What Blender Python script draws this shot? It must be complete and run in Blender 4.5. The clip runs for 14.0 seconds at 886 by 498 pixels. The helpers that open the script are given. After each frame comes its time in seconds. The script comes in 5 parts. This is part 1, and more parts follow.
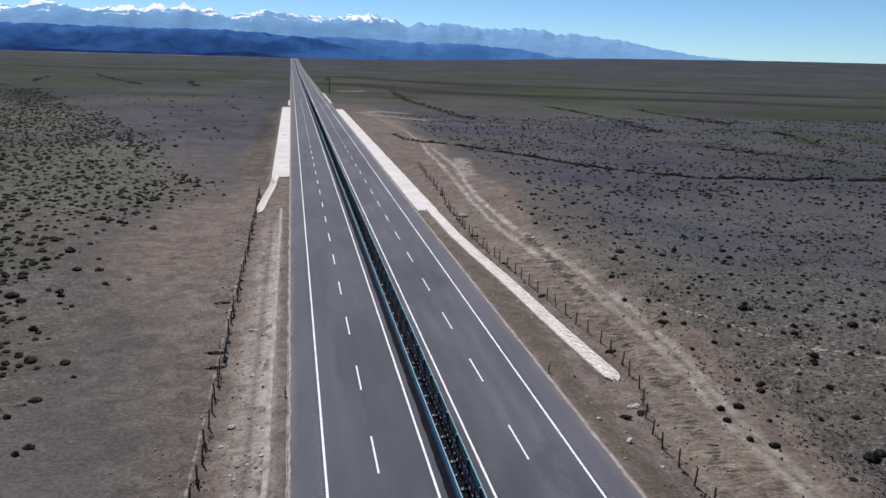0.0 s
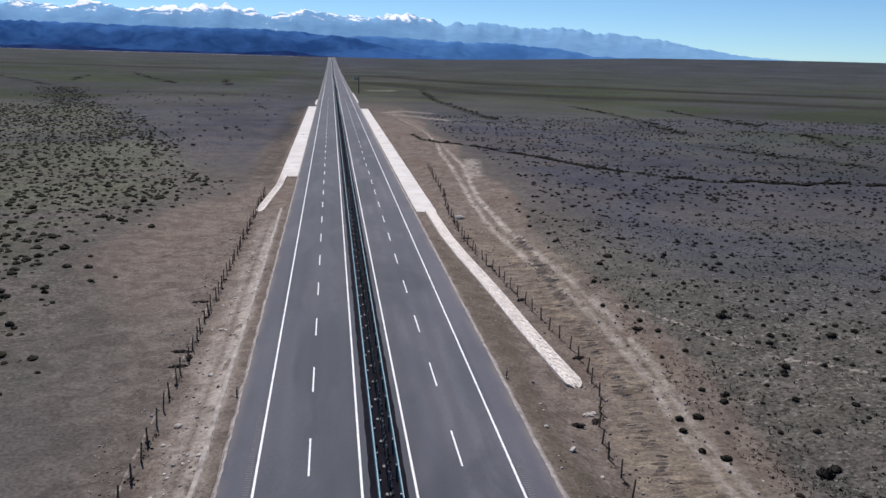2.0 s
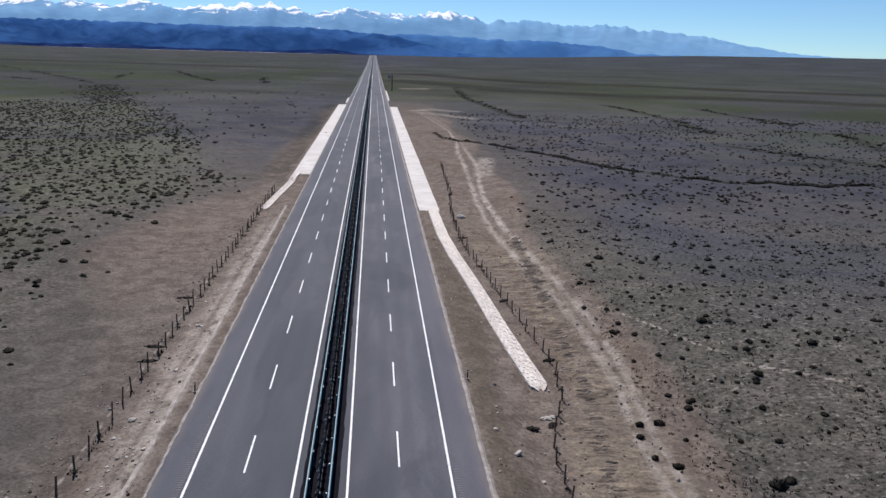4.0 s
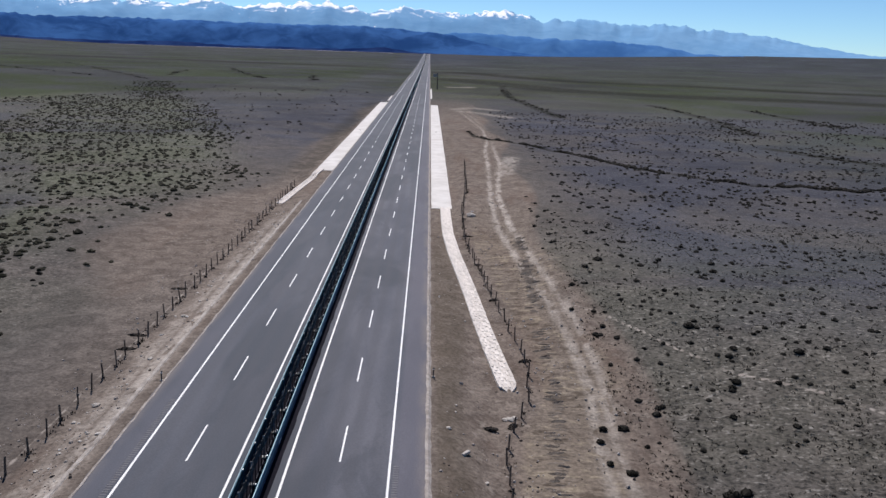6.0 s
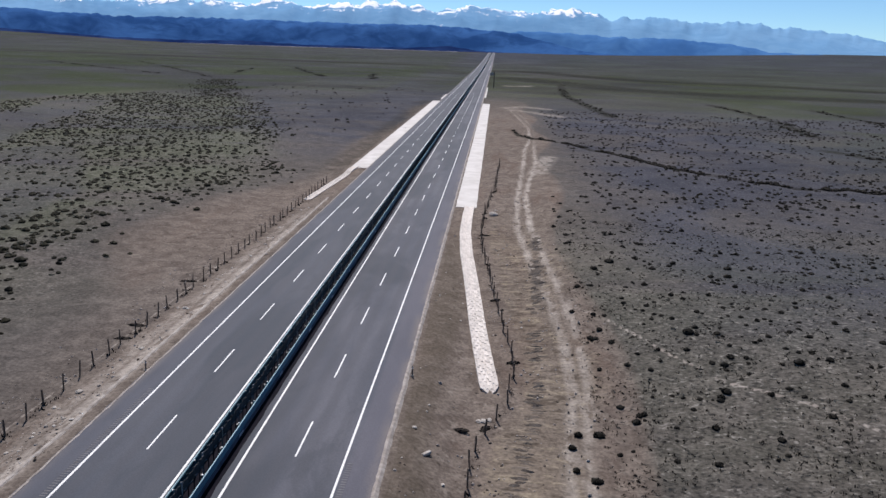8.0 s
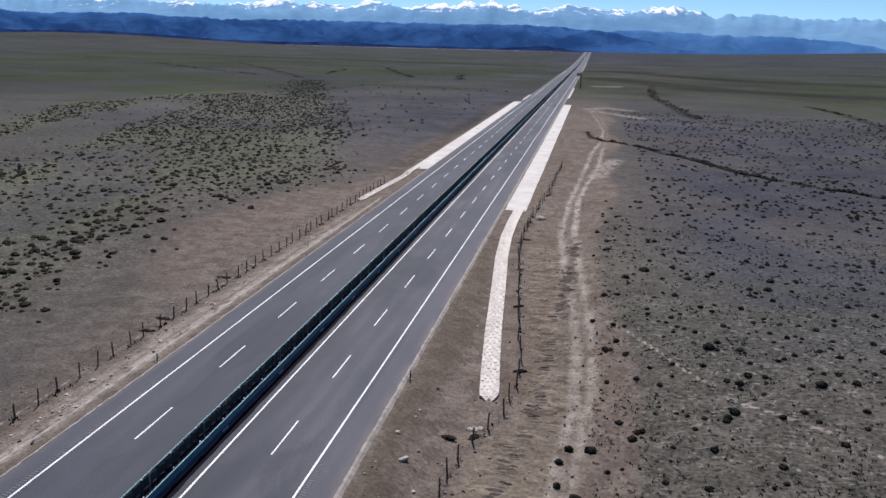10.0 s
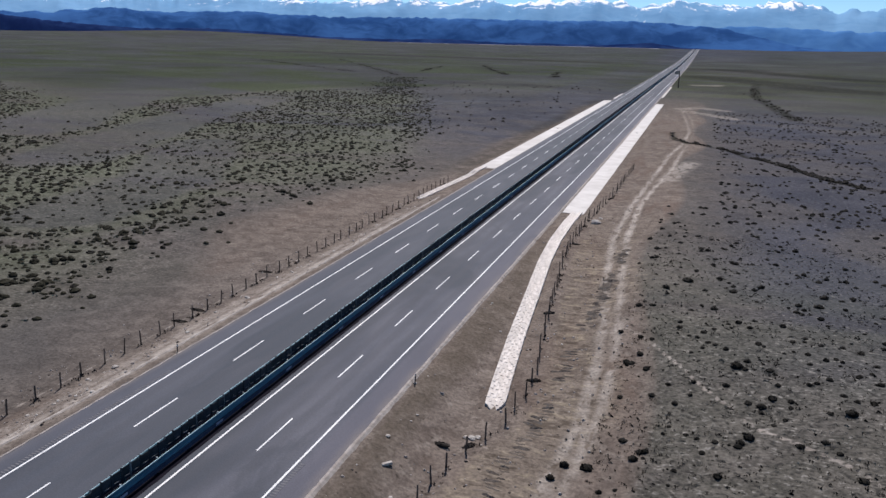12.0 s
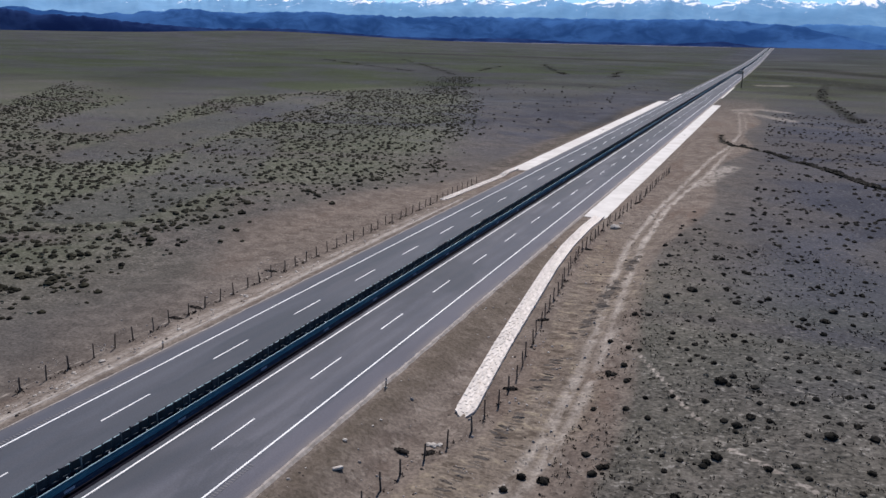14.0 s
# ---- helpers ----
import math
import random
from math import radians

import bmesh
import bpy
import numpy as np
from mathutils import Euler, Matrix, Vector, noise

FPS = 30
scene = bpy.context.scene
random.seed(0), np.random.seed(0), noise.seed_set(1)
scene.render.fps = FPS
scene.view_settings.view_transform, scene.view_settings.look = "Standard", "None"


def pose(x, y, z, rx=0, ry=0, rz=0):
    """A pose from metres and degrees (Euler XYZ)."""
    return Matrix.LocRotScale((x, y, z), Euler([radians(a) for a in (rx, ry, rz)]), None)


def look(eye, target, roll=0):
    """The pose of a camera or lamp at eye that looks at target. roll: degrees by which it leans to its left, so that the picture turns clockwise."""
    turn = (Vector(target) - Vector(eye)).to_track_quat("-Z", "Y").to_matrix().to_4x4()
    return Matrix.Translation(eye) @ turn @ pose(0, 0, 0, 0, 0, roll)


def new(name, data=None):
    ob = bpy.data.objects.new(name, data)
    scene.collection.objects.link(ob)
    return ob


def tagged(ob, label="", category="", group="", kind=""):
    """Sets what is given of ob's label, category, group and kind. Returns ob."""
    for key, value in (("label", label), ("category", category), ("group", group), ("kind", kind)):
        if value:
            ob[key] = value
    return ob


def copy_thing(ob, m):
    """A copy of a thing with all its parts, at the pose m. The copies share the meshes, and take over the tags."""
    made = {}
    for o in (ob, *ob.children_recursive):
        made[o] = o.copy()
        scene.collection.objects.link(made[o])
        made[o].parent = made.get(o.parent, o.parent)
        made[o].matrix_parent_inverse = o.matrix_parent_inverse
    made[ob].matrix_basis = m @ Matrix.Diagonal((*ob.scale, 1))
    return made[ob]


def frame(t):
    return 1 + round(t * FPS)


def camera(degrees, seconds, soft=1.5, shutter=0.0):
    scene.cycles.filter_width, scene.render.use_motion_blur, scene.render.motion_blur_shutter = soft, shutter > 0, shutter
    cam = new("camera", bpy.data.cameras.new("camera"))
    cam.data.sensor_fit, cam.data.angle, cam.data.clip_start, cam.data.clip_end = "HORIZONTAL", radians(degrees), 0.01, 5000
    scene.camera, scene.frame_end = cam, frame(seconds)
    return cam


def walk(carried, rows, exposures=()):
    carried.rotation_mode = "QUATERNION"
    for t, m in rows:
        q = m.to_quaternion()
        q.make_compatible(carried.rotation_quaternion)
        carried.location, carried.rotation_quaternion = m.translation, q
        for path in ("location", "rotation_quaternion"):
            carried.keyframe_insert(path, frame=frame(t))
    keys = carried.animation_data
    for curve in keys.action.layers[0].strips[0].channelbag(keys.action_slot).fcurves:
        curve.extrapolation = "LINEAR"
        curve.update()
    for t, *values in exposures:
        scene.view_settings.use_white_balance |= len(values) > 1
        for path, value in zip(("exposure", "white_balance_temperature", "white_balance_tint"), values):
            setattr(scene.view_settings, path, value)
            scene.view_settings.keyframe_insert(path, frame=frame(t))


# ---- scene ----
cam = camera(60.7, 14.0, soft=1.5)
PATH = [
    (0, (-10.913, 2.787, 28.179), (-10.529, 4.688, 27.69), 1.6),
    (0.5, (-9.175, 2.499, 28.199), (-8.814, 4.404, 27.708), 1.6),
    (1, (-7.242, 2.348, 28.297), (-6.904, 4.257, 27.806), 1.7),
    (1.5, (-5.517, 2.113, 28.56), (-5.202, 4.026, 28.067), 1.7),
    (2, (-3.743, 1.778, 28.745), (-3.453, 3.694, 28.252), 1.7),
    (2.5, (-1.693, 1.559, 28.866), (-1.432, 3.479, 28.371), 1.9),
    (3, (-0.002, 1.348, 29.157), (0.234, 3.27, 28.659), 1.8),
    (5.5, (9.374, 0.981, 29.092), (9.46, 2.914, 28.587), 1.8),
    (6, (11.262, 0.946, 29.127), (11.31, 2.88, 28.619), 1.9),
    (6.5, (13.109, 1.141, 29.027), (13.118, 3.075, 28.518), 1.8),
    (7, (14.914, 1.204, 29.112), (14.882, 3.137, 28.601), 1.8),
    (7.5, (16.832, 1.434, 29.101), (16.758, 3.365, 28.587), 1.8),
    (8, (18.791, 1.624, 29.195), (18.673, 3.553, 28.679), 1.8),
    (10.5, (28.886, 3.851, 29.888), (28.463, 5.734, 29.362), 1.4),
    (11, (30.65, 4.609, 30.034), (30.163, 6.475, 29.503), 1.5),
    (11.5, (32.614, 5.45, 30.127), (32.059, 7.296, 29.593), 1.5),
    (12, (34.517, 6.247, 30.244), (33.912, 8.077, 29.709), 1.3),
    (12.5, (36.439, 7.019, 30.378), (35.79, 8.833, 29.841), 1.3),
    (13, (38.398, 7.953, 30.48), (37.706, 9.752, 29.945), 1.0),
    (13.5, (40.298, 8.829, 30.658), (39.568, 10.613, 30.122), 0.9),
    (14, (41.933, 9.79, 30.757), (41.173, 11.559, 30.217), 1.1),
]
walk(cam, [(t, look(eye, target, roll)) for t, eye, target, roll in PATH], [(0.0, 0.53, 6310.0, 15.0), (14.0, 0.56, 6310.0, 15.0)])

# ---- light ----
def build_light():
    world = bpy.data.worlds.new("sky")
    scene.world = world
    world.use_nodes = True
    nodes, links = world.node_tree.nodes, world.node_tree.links
    sky = nodes.new("ShaderNodeTexSky")
    sky.sky_type = "NISHITA"
    sky.sun_disc = False
    sky.sun_elevation = radians(SUN_ELEVATION)
    sky.sun_rotation = radians(SUN_AZIMUTH)
    sky.altitude = 3800
    sky.air_density = 1.0
    sky.dust_density = 0.3
    sky.ozone_density = 1.2
    nodes["Background"].inputs["Strength"].default_value = SKY_STRENGTH
    tint = nodes.new("ShaderNodeMix")
    tint.data_type, tint.blend_type = "RGBA", "MULTIPLY"
    tint.inputs["Factor"].default_value = 1.0
    links.new(sky.outputs["Color"], tint.inputs[6])
    tint.inputs[7].default_value = (0.68, 0.92, 1.06, 1.0)
    links.new(tint.outputs[2], nodes["Background"].inputs["Color"])
    lamp = bpy.data.lights.new("sun", "SUN")
    lamp.energy, lamp.angle, lamp.color = SUN_STRENGTH, radians(0.5), (1.0, 0.95, 0.88)
    sun = new("sun", lamp)
    el, az = radians(SUN_ELEVATION), radians(SUN_AZIMUTH)
    way = Vector((math.sin(az) * math.cos(el), math.cos(az) * math.cos(el), math.sin(el)))
    sun.matrix_world = look(tuple(way * 50), (0, 0, 0))


SUN_ELEVATION, SUN_AZIMUTH, SUN_STRENGTH, SKY_STRENGTH = 54.0, -14.0, 3.65, 0.066
build_light()


# ---- materials ----
class Nodes:
    """A short way to write a node material."""

    def __init__(self, name, rough=0.9, metal=0.0):
        self.mat = bpy.data.materials.new(name)
        self.mat.use_nodes = True
        self.tree = self.mat.node_tree
        self.shader = self.tree.nodes["Principled BSDF"]
        self.shader.inputs["Roughness"].default_value = rough
        self.shader.inputs["Metallic"].default_value = metal
        self.shader.inputs["Specular IOR Level"].default_value = 0.3
        self.place = self.tree.nodes.new("ShaderNodeNewGeometry").outputs["Position"]

    def set(self, node, key, value):
        if isinstance(value, bpy.types.NodeSocket):
            self.tree.links.new(value, node.inputs[key])
        else:
            node.inputs[key].default_value = value

    def stretch(self, scale, source=None):
        node = self.tree.nodes.new("ShaderNodeMapping")
        self.set(node, "Vector", source or self.place)
        self.set(node, "Scale", scale)
        return node.outputs["Vector"]

    def noise(self, size, detail=4.0, rough=0.55, where=None, warp=0.0):
        node = self.tree.nodes.new("ShaderNodeTexNoise")
        self.set(node, "Vector", where or self.place)
        self.set(node, "Scale", 1.0 / size)
        self.set(node, "Detail", detail)
        self.set(node, "Roughness", rough)
        self.set(node, "Distortion", warp)
        return node.outputs["Fac"]

    def cells(self, size, where=None, feature="F1"):
        node = self.tree.nodes.new("ShaderNodeTexVoronoi")
        node.feature = feature
        self.set(node, "Vector", where or self.place)
        self.set(node, "Scale", 1.0 / size)
        return node.outputs["Distance"]

    def ramp(self, value, low, high, out_low=0.0, out_high=1.0):
        node = self.tree.nodes.new("ShaderNodeMapRange")
        node.interpolation_type = "SMOOTHSTEP"
        for key, v in (("Value", value), ("From Min", low), ("From Max", high), ("To Min", out_low), ("To Max", out_high)):
            self.set(node, key, v)
        return node.outputs["Result"]

    def maths(self, kind, a, b=0.0):
        node = self.tree.nodes.new("ShaderNodeMath")
        node.operation = kind
        self.set(node, 0, a)
        self.set(node, 1, b)
        return node.outputs[0]

    def mix(self, fac, a, b, kind="MIX"):
        node = self.tree.nodes.new("ShaderNodeMix")
        node.data_type, node.blend_type = "RGBA", kind
        self.set(node, "Factor", fac)
        for key, v in (("A", a), ("B", b)):
            socket = [s for s in node.inputs if s.name == key and s.type == "RGBA"][0]
            if isinstance(v, bpy.types.NodeSocket):
                self.tree.links.new(v, socket)
            else:
                socket.default_value = (*v, 1.0)
        return [s for s in node.outputs if s.type == "RGBA"][0]

    def attribute(self, name):
        node = self.tree.nodes.new("ShaderNodeAttribute")
        node.attribute_name = name
        return node.outputs["Fac"]

    def axis(self, which):
        node = self.tree.nodes.new("ShaderNodeSeparateXYZ")
        self.set(node, "Vector", self.place)
        return node.outputs[which]

    def distance(self):
        """Metres from the start of the road, over the ground."""
        node = self.tree.nodes.new("ShaderNodeVectorMath")
        node.operation = "LENGTH"
        self.set(node, 0, self.stretch((1.0, 1.0, 0.0)))
        return node.outputs["Value"]

    def per_object(self):
        return self.tree.nodes.new("ShaderNodeObjectInfo").outputs["Random"]

    def per_island(self):
        return self.tree.nodes.new("ShaderNodeNewGeometry").outputs["Random Per Island"]

    def finish(self, color, bump=None, strength=0.3, distance=0.05, rough=None):
        if isinstance(color, bpy.types.NodeSocket):
            self.tree.links.new(color, self.shader.inputs["Base Color"])
        else:
            self.shader.inputs["Base Color"].default_value = (*color, 1.0)
        if rough is not None:
            self.set(self.shader, "Roughness", rough)
        if bump is not None:
            node = self.tree.nodes.new("ShaderNodeBump")
            self.set(node, "Strength", strength)
            self.set(node, "Distance", distance)
            self.set(node, "Height", bump)
            self.tree.links.new(node.outputs["Normal"], self.shader.inputs["Normal"])
        return self.mat


def soil_material():
    """Dry highland soil: gravel plain, turned earth by the road, pale wheel tracks, sparse green."""
    n = Nodes("dry_soil", 1.0)
    n.shader.inputs["Specular IOR Level"].default_value = 0.02
    fine, mid, wide, broad = n.noise(0.32, 6, 0.65), n.noise(2.4, 6, 0.62, warp=0.6), n.noise(17, 5, warp=0.8), n.noise(120, 5, warp=0.6)
    streak = n.noise(0.35, 4, 0.6, where=n.stretch((0.6, 1.0, 1.0)))
    flow = n.noise(38.0, 6, 0.6, where=n.stretch((0.4, 1.0, 1.0)), warp=1.2)
    speck = n.cells(0.7)
    plain = n.mix(n.ramp(mid, 0.35, 0.68), (0.076, 0.068, 0.062), (0.124, 0.110, 0.099))
    plain = n.mix(n.ramp(wide, 0.42, 0.66, 0.0, 0.7), plain, (0.088, 0.082, 0.077))
    mauve = n.mix(n.ramp(wide, 0.35, 0.7), (0.047, 0.0495, 0.062), (0.069, 0.070, 0.084))
    plain = n.mix(n.maths("MULTIPLY", n.attribute("mauve"), n.ramp(n.noise(34, 4, 0.55, warp=1.0), 0.34, 0.6, 0.45, 1.0)), plain, mauve)
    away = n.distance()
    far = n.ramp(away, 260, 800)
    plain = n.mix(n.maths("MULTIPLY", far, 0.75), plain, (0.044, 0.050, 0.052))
    grass = n.mix(n.ramp(mid, 0.4, 0.65), (0.080, 0.085, 0.060), (0.122, 0.124, 0.093))
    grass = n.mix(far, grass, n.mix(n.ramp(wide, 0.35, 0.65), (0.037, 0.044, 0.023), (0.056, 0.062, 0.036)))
    plain = n.mix(n.maths("MULTIPLY", n.attribute("green"), n.ramp(flow, 0.36, 0.58, 0.1, 1.0)), plain, grass)
    bands = n.ramp(n.noise(80.0, 5, 0.6, where=n.stretch((0.55, 1.0, 1.0)), warp=1.6), 0.45, 0.62)
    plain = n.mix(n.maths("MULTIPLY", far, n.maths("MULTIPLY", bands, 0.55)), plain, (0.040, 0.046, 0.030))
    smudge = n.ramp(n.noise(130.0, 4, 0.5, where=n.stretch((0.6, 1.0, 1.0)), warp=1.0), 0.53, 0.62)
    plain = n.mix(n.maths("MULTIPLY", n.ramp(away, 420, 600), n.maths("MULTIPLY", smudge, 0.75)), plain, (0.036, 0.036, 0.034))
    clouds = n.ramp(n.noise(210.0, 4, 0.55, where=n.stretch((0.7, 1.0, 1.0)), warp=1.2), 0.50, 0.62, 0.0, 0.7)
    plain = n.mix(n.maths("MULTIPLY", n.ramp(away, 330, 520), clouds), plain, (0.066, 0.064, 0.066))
    # Horizon haze, mixed into the soil colour from one kilometre out.
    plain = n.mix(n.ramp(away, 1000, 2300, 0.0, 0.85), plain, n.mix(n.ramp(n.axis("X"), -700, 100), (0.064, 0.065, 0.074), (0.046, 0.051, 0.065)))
    plain = n.mix(n.maths("MULTIPLY", n.attribute("heath"), n.ramp(mid, 0.3, 0.6, 0.5, 0.95)), plain, n.mix(n.ramp(n.noise(110.0, 5, 0.55, where=n.stretch((0.7, 1.0, 1.0)), warp=1.2), 0.42, 0.58), (0.034, 0.045, 0.021), (0.045, 0.047, 0.051)))
    stony = n.attribute("stony")
    plain = n.mix(n.maths("MULTIPLY", stony, n.maths("MULTIPLY", n.ramp(streak, 0.55, 0.64, 0.0, 0.9), n.ramp(n.noise(1.1, 5, 0.6, warp=0.8), 0.42, 0.62, 0.15, 1.0))), plain, (0.245, 0.230, 0.207))
    plain = n.mix(n.maths("MULTIPLY", stony, n.ramp(speck, 0.30, 0.12, 0.0, 0.8)), plain, (0.038, 0.036, 0.033))
    plain = n.mix(n.maths("MULTIPLY", stony, n.ramp(streak, 0.46, 0.37, 0.0, 0.75)), plain, (0.034, 0.033, 0.031))
    turned = n.mix(n.ramp(mid, 0.33, 0.66), (0.106, 0.086, 0.073), (0.172, 0.143, 0.121))
    turned = n.mix(n.ramp(n.noise(6.5, 5, where=n.stretch((1.0, 0.25, 1.0)), warp=0.5), 0.50, 0.70, 0.0, 0.75), turned, (0.120, 0.090, 0.073))
    turned = n.mix(n.ramp(n.noise(1.3, 6, 0.62, warp=0.4), 0.56, 0.66, 0.0, 0.6), turned, (0.215, 0.185, 0.158))
    turned = n.mix(n.ramp(n.noise(0.7, 5, 0.62), 0.41, 0.32, 0.0, 0.8), turned, (0.054, 0.044, 0.037))
    share = n.attribute("turned")
    color = n.mix(n.maths("MULTIPLY", share, n.ramp(n.maths("ADD", share, n.maths("MULTIPLY", wide, 0.6)), 0.45, 0.95)), plain, turned)
    color = n.mix(n.maths("MULTIPLY", n.attribute("slope"), n.ramp(mid, 0.3, 0.65, 0.85, 0.5)), color, (0.092, 0.076, 0.060))
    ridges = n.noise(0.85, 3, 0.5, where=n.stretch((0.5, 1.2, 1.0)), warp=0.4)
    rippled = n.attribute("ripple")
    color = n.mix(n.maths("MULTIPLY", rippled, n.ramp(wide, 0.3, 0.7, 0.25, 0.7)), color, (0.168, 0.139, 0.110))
    # Ripple relief put into the colour as well: dark hollows, pale crests.
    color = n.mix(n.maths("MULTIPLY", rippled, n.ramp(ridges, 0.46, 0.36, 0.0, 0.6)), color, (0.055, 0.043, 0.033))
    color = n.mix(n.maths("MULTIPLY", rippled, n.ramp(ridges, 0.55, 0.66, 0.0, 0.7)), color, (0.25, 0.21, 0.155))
    pale = n.mix(n.ramp(mid, 0.35, 0.65), (0.235, 0.205, 0.178), (0.35, 0.315, 0.278))
    color = n.mix(n.maths("MULTIPLY", n.attribute("pale"), n.ramp(n.noise(2.0, 6, 0.62, where=n.stretch((1.4, 0.6, 1.0)), warp=0.6), 0.36, 0.50)), color, pale)
    trodden = n.maths("ADD", n.attribute("trail"), n.maths("MULTIPLY", n.maths("SUBTRACT", n.noise(1.3, 4, 0.6), 0.5), 0.30))
    color = n.mix(n.maths("MULTIPLY", n.ramp(trodden, 0.84, 0.93), n.ramp(n.noise(3.0, 4, 0.6), 0.36, 0.54, 0.1, 0.9)), color, pale)
    color = n.mix(n.maths("MULTIPLY", n.attribute("wet"), n.ramp(n.noise(4.0, 5, 0.6), 0.34, 0.50)), color, (0.026, 0.026, 0.021))
    grit = n.ramp(fine, 0.30, 0.70, 0.73, 1.27)
    color = n.mix(1.0, color, n.tree_grey(grit), "MULTIPLY")
    color = n.mix(1.0, color, n.tree_grey(n.ramp(broad, 0.3, 0.7, 0.84, 1.16)), "MULTIPLY")
    relief = n.maths("ADD", n.maths("MULTIPLY", fine, 0.5), n.maths("MULTIPLY", mid, 1.6))
    relief = n.maths("ADD", relief, n.maths("MULTIPLY", n.maths("MULTIPLY", streak, stony), 1.2))
    relief = n.maths("ADD", relief, n.maths("MULTIPLY", rippled, n.maths("MULTIPLY", ridges, 1.5)))
    return n.finish(color, relief, 0.7, 0.12)


def tree_grey(self, value):
    node = self.tree.nodes.new("ShaderNodeCombineColor")
    for key in ("Red", "Green", "Blue"):
        self.set(node, key, value)
    return node.outputs["Color"]


Nodes.tree_grey = tree_grey


def asphalt_material():
    n = Nodes("worn_asphalt", 0.82)
    grain, blotch = n.noise(0.12, 5), n.noise(4.5, 5, where=n.stretch((1.0, 0.25, 1.0)), warp=0.5)
    wide = n.noise(16.0, 3, where=n.stretch((1.3, 0.45, 1.0)), warp=0.6)
    color = n.mix(n.ramp(blotch, 0.32, 0.7), (0.060, 0.065, 0.082), (0.092, 0.094, 0.111))
    color = n.mix(n.ramp(wide, 0.45, 0.57, 0.0, 0.85), color, (0.040, 0.046, 0.058))
    color = n.mix(n.ramp(n.noise(6.0, 5, 0.6, where=n.stretch((1.0, 0.4, 1.0)), warp=1.2), 0.54, 0.68, 0.0, 0.6), color, (0.040, 0.045, 0.056))
    color = n.mix(n.ramp(n.noise(9.0, 4, where=n.stretch((1.0, 0.3, 1.0)), warp=1.0), 0.56, 0.70, 0.0, 0.6), color, (0.092, 0.089, 0.101))
    color = n.mix(n.ramp(n.axis("X"), 1.5, -1.5, 0.0, 0.45), color, (0.043, 0.051, 0.065))
    lanes = n.maths("ABSOLUTE", n.axis("X"))
    across = n.maths("ABSOLUTE", n.maths("SUBTRACT", n.maths("FRACT", n.maths("DIVIDE", n.maths("SUBTRACT", lanes, 1.85), 1.825)), 0.5))
    wheel = n.maths("MULTIPLY", n.ramp(across, 0.10, 0.36, 1.0, 0.0), n.ramp(lanes, 9.1, 9.4, 1.0, 0.0))
    color = n.mix(n.maths("MULTIPLY", wheel, n.ramp(n.noise(20, 3, where=n.stretch((1, 0.2, 1))), 0.3, 0.7, 0.2, 0.6)), color, (0.056, 0.058, 0.069))
    shoulder = n.ramp(lanes, 9.3, 9.9)
    color = n.mix(n.maths("MULTIPLY", shoulder, n.ramp(n.axis("X"), -2, 2, 0.25, 0.6)), color, (0.094, 0.090, 0.110))
    dusty = n.maths("MULTIPLY", n.ramp(lanes, 10.7, 12.0), n.ramp(n.noise(2.2, 5, where=n.stretch((1, 0.35, 1))), 0.35, 0.62))
    color = n.mix(n.maths("MULTIPLY", dusty, 0.7), color, (0.17, 0.145, 0.13))
    color = n.mix(1.0, color, n.tree_grey(n.ramp(grain, 0.3, 0.7, 0.9, 1.1)), "MULTIPLY")
    return n.finish(color, grain, 0.25, 0.01)


def stained_material(name, a, b, size=1.5, rough=0.85, metal=0.0, dirt=(0.1, 0.08, 0.065), dirt_amount=0.3, bump=0.25, vary=0.0, relief=0.02):
    """One surface with a fine grain, wide stains and, for repeats, a small change from piece to piece."""
    n = Nodes(name, rough, metal)
    grain, stain = n.noise(size * 0.1, 5), n.noise(size, 5, warp=0.6)
    color = n.mix(n.ramp(stain, 0.33, 0.67), a, b)
    color = n.mix(n.ramp(n.noise(size * 2.3, 5, warp=0.4), 0.52, 0.75, 0.0, dirt_amount), color, dirt)
    if vary:
        color = n.mix(1.0, color, n.tree_grey(n.ramp(n.per_object(), 0.0, 1.0, 1.0 - vary, 1.0 + vary)), "MULTIPLY")
    return n.finish(color, grain, bump, relief)


def leaf_material(name, a, b, rough=0.8):
    n = Nodes(name, rough)
    n.shader.inputs["Specular IOR Level"].default_value = 0.08
    color = n.mix(n.per_island(), a, b)
    color = n.mix(n.ramp(n.noise(9.0, 3), 0.35, 0.65, 0.0, 0.5), color, tuple(v * 1.35 for v in b))
    return n.finish(color)


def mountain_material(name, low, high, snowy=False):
    """Distant rock with the blue haze of distance put into its colour, and faint gullies; ragged snow where the mesh
    says so.
    """
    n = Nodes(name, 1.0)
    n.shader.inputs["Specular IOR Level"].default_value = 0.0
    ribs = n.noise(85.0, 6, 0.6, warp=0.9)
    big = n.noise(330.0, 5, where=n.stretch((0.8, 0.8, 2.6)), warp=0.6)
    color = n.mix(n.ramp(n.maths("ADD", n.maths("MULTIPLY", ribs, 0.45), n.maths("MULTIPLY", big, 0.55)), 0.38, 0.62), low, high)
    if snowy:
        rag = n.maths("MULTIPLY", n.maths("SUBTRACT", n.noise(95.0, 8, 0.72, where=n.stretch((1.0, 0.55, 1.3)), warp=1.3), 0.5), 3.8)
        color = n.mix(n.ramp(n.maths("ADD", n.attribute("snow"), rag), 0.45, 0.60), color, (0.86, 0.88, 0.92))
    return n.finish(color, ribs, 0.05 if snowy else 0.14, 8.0)


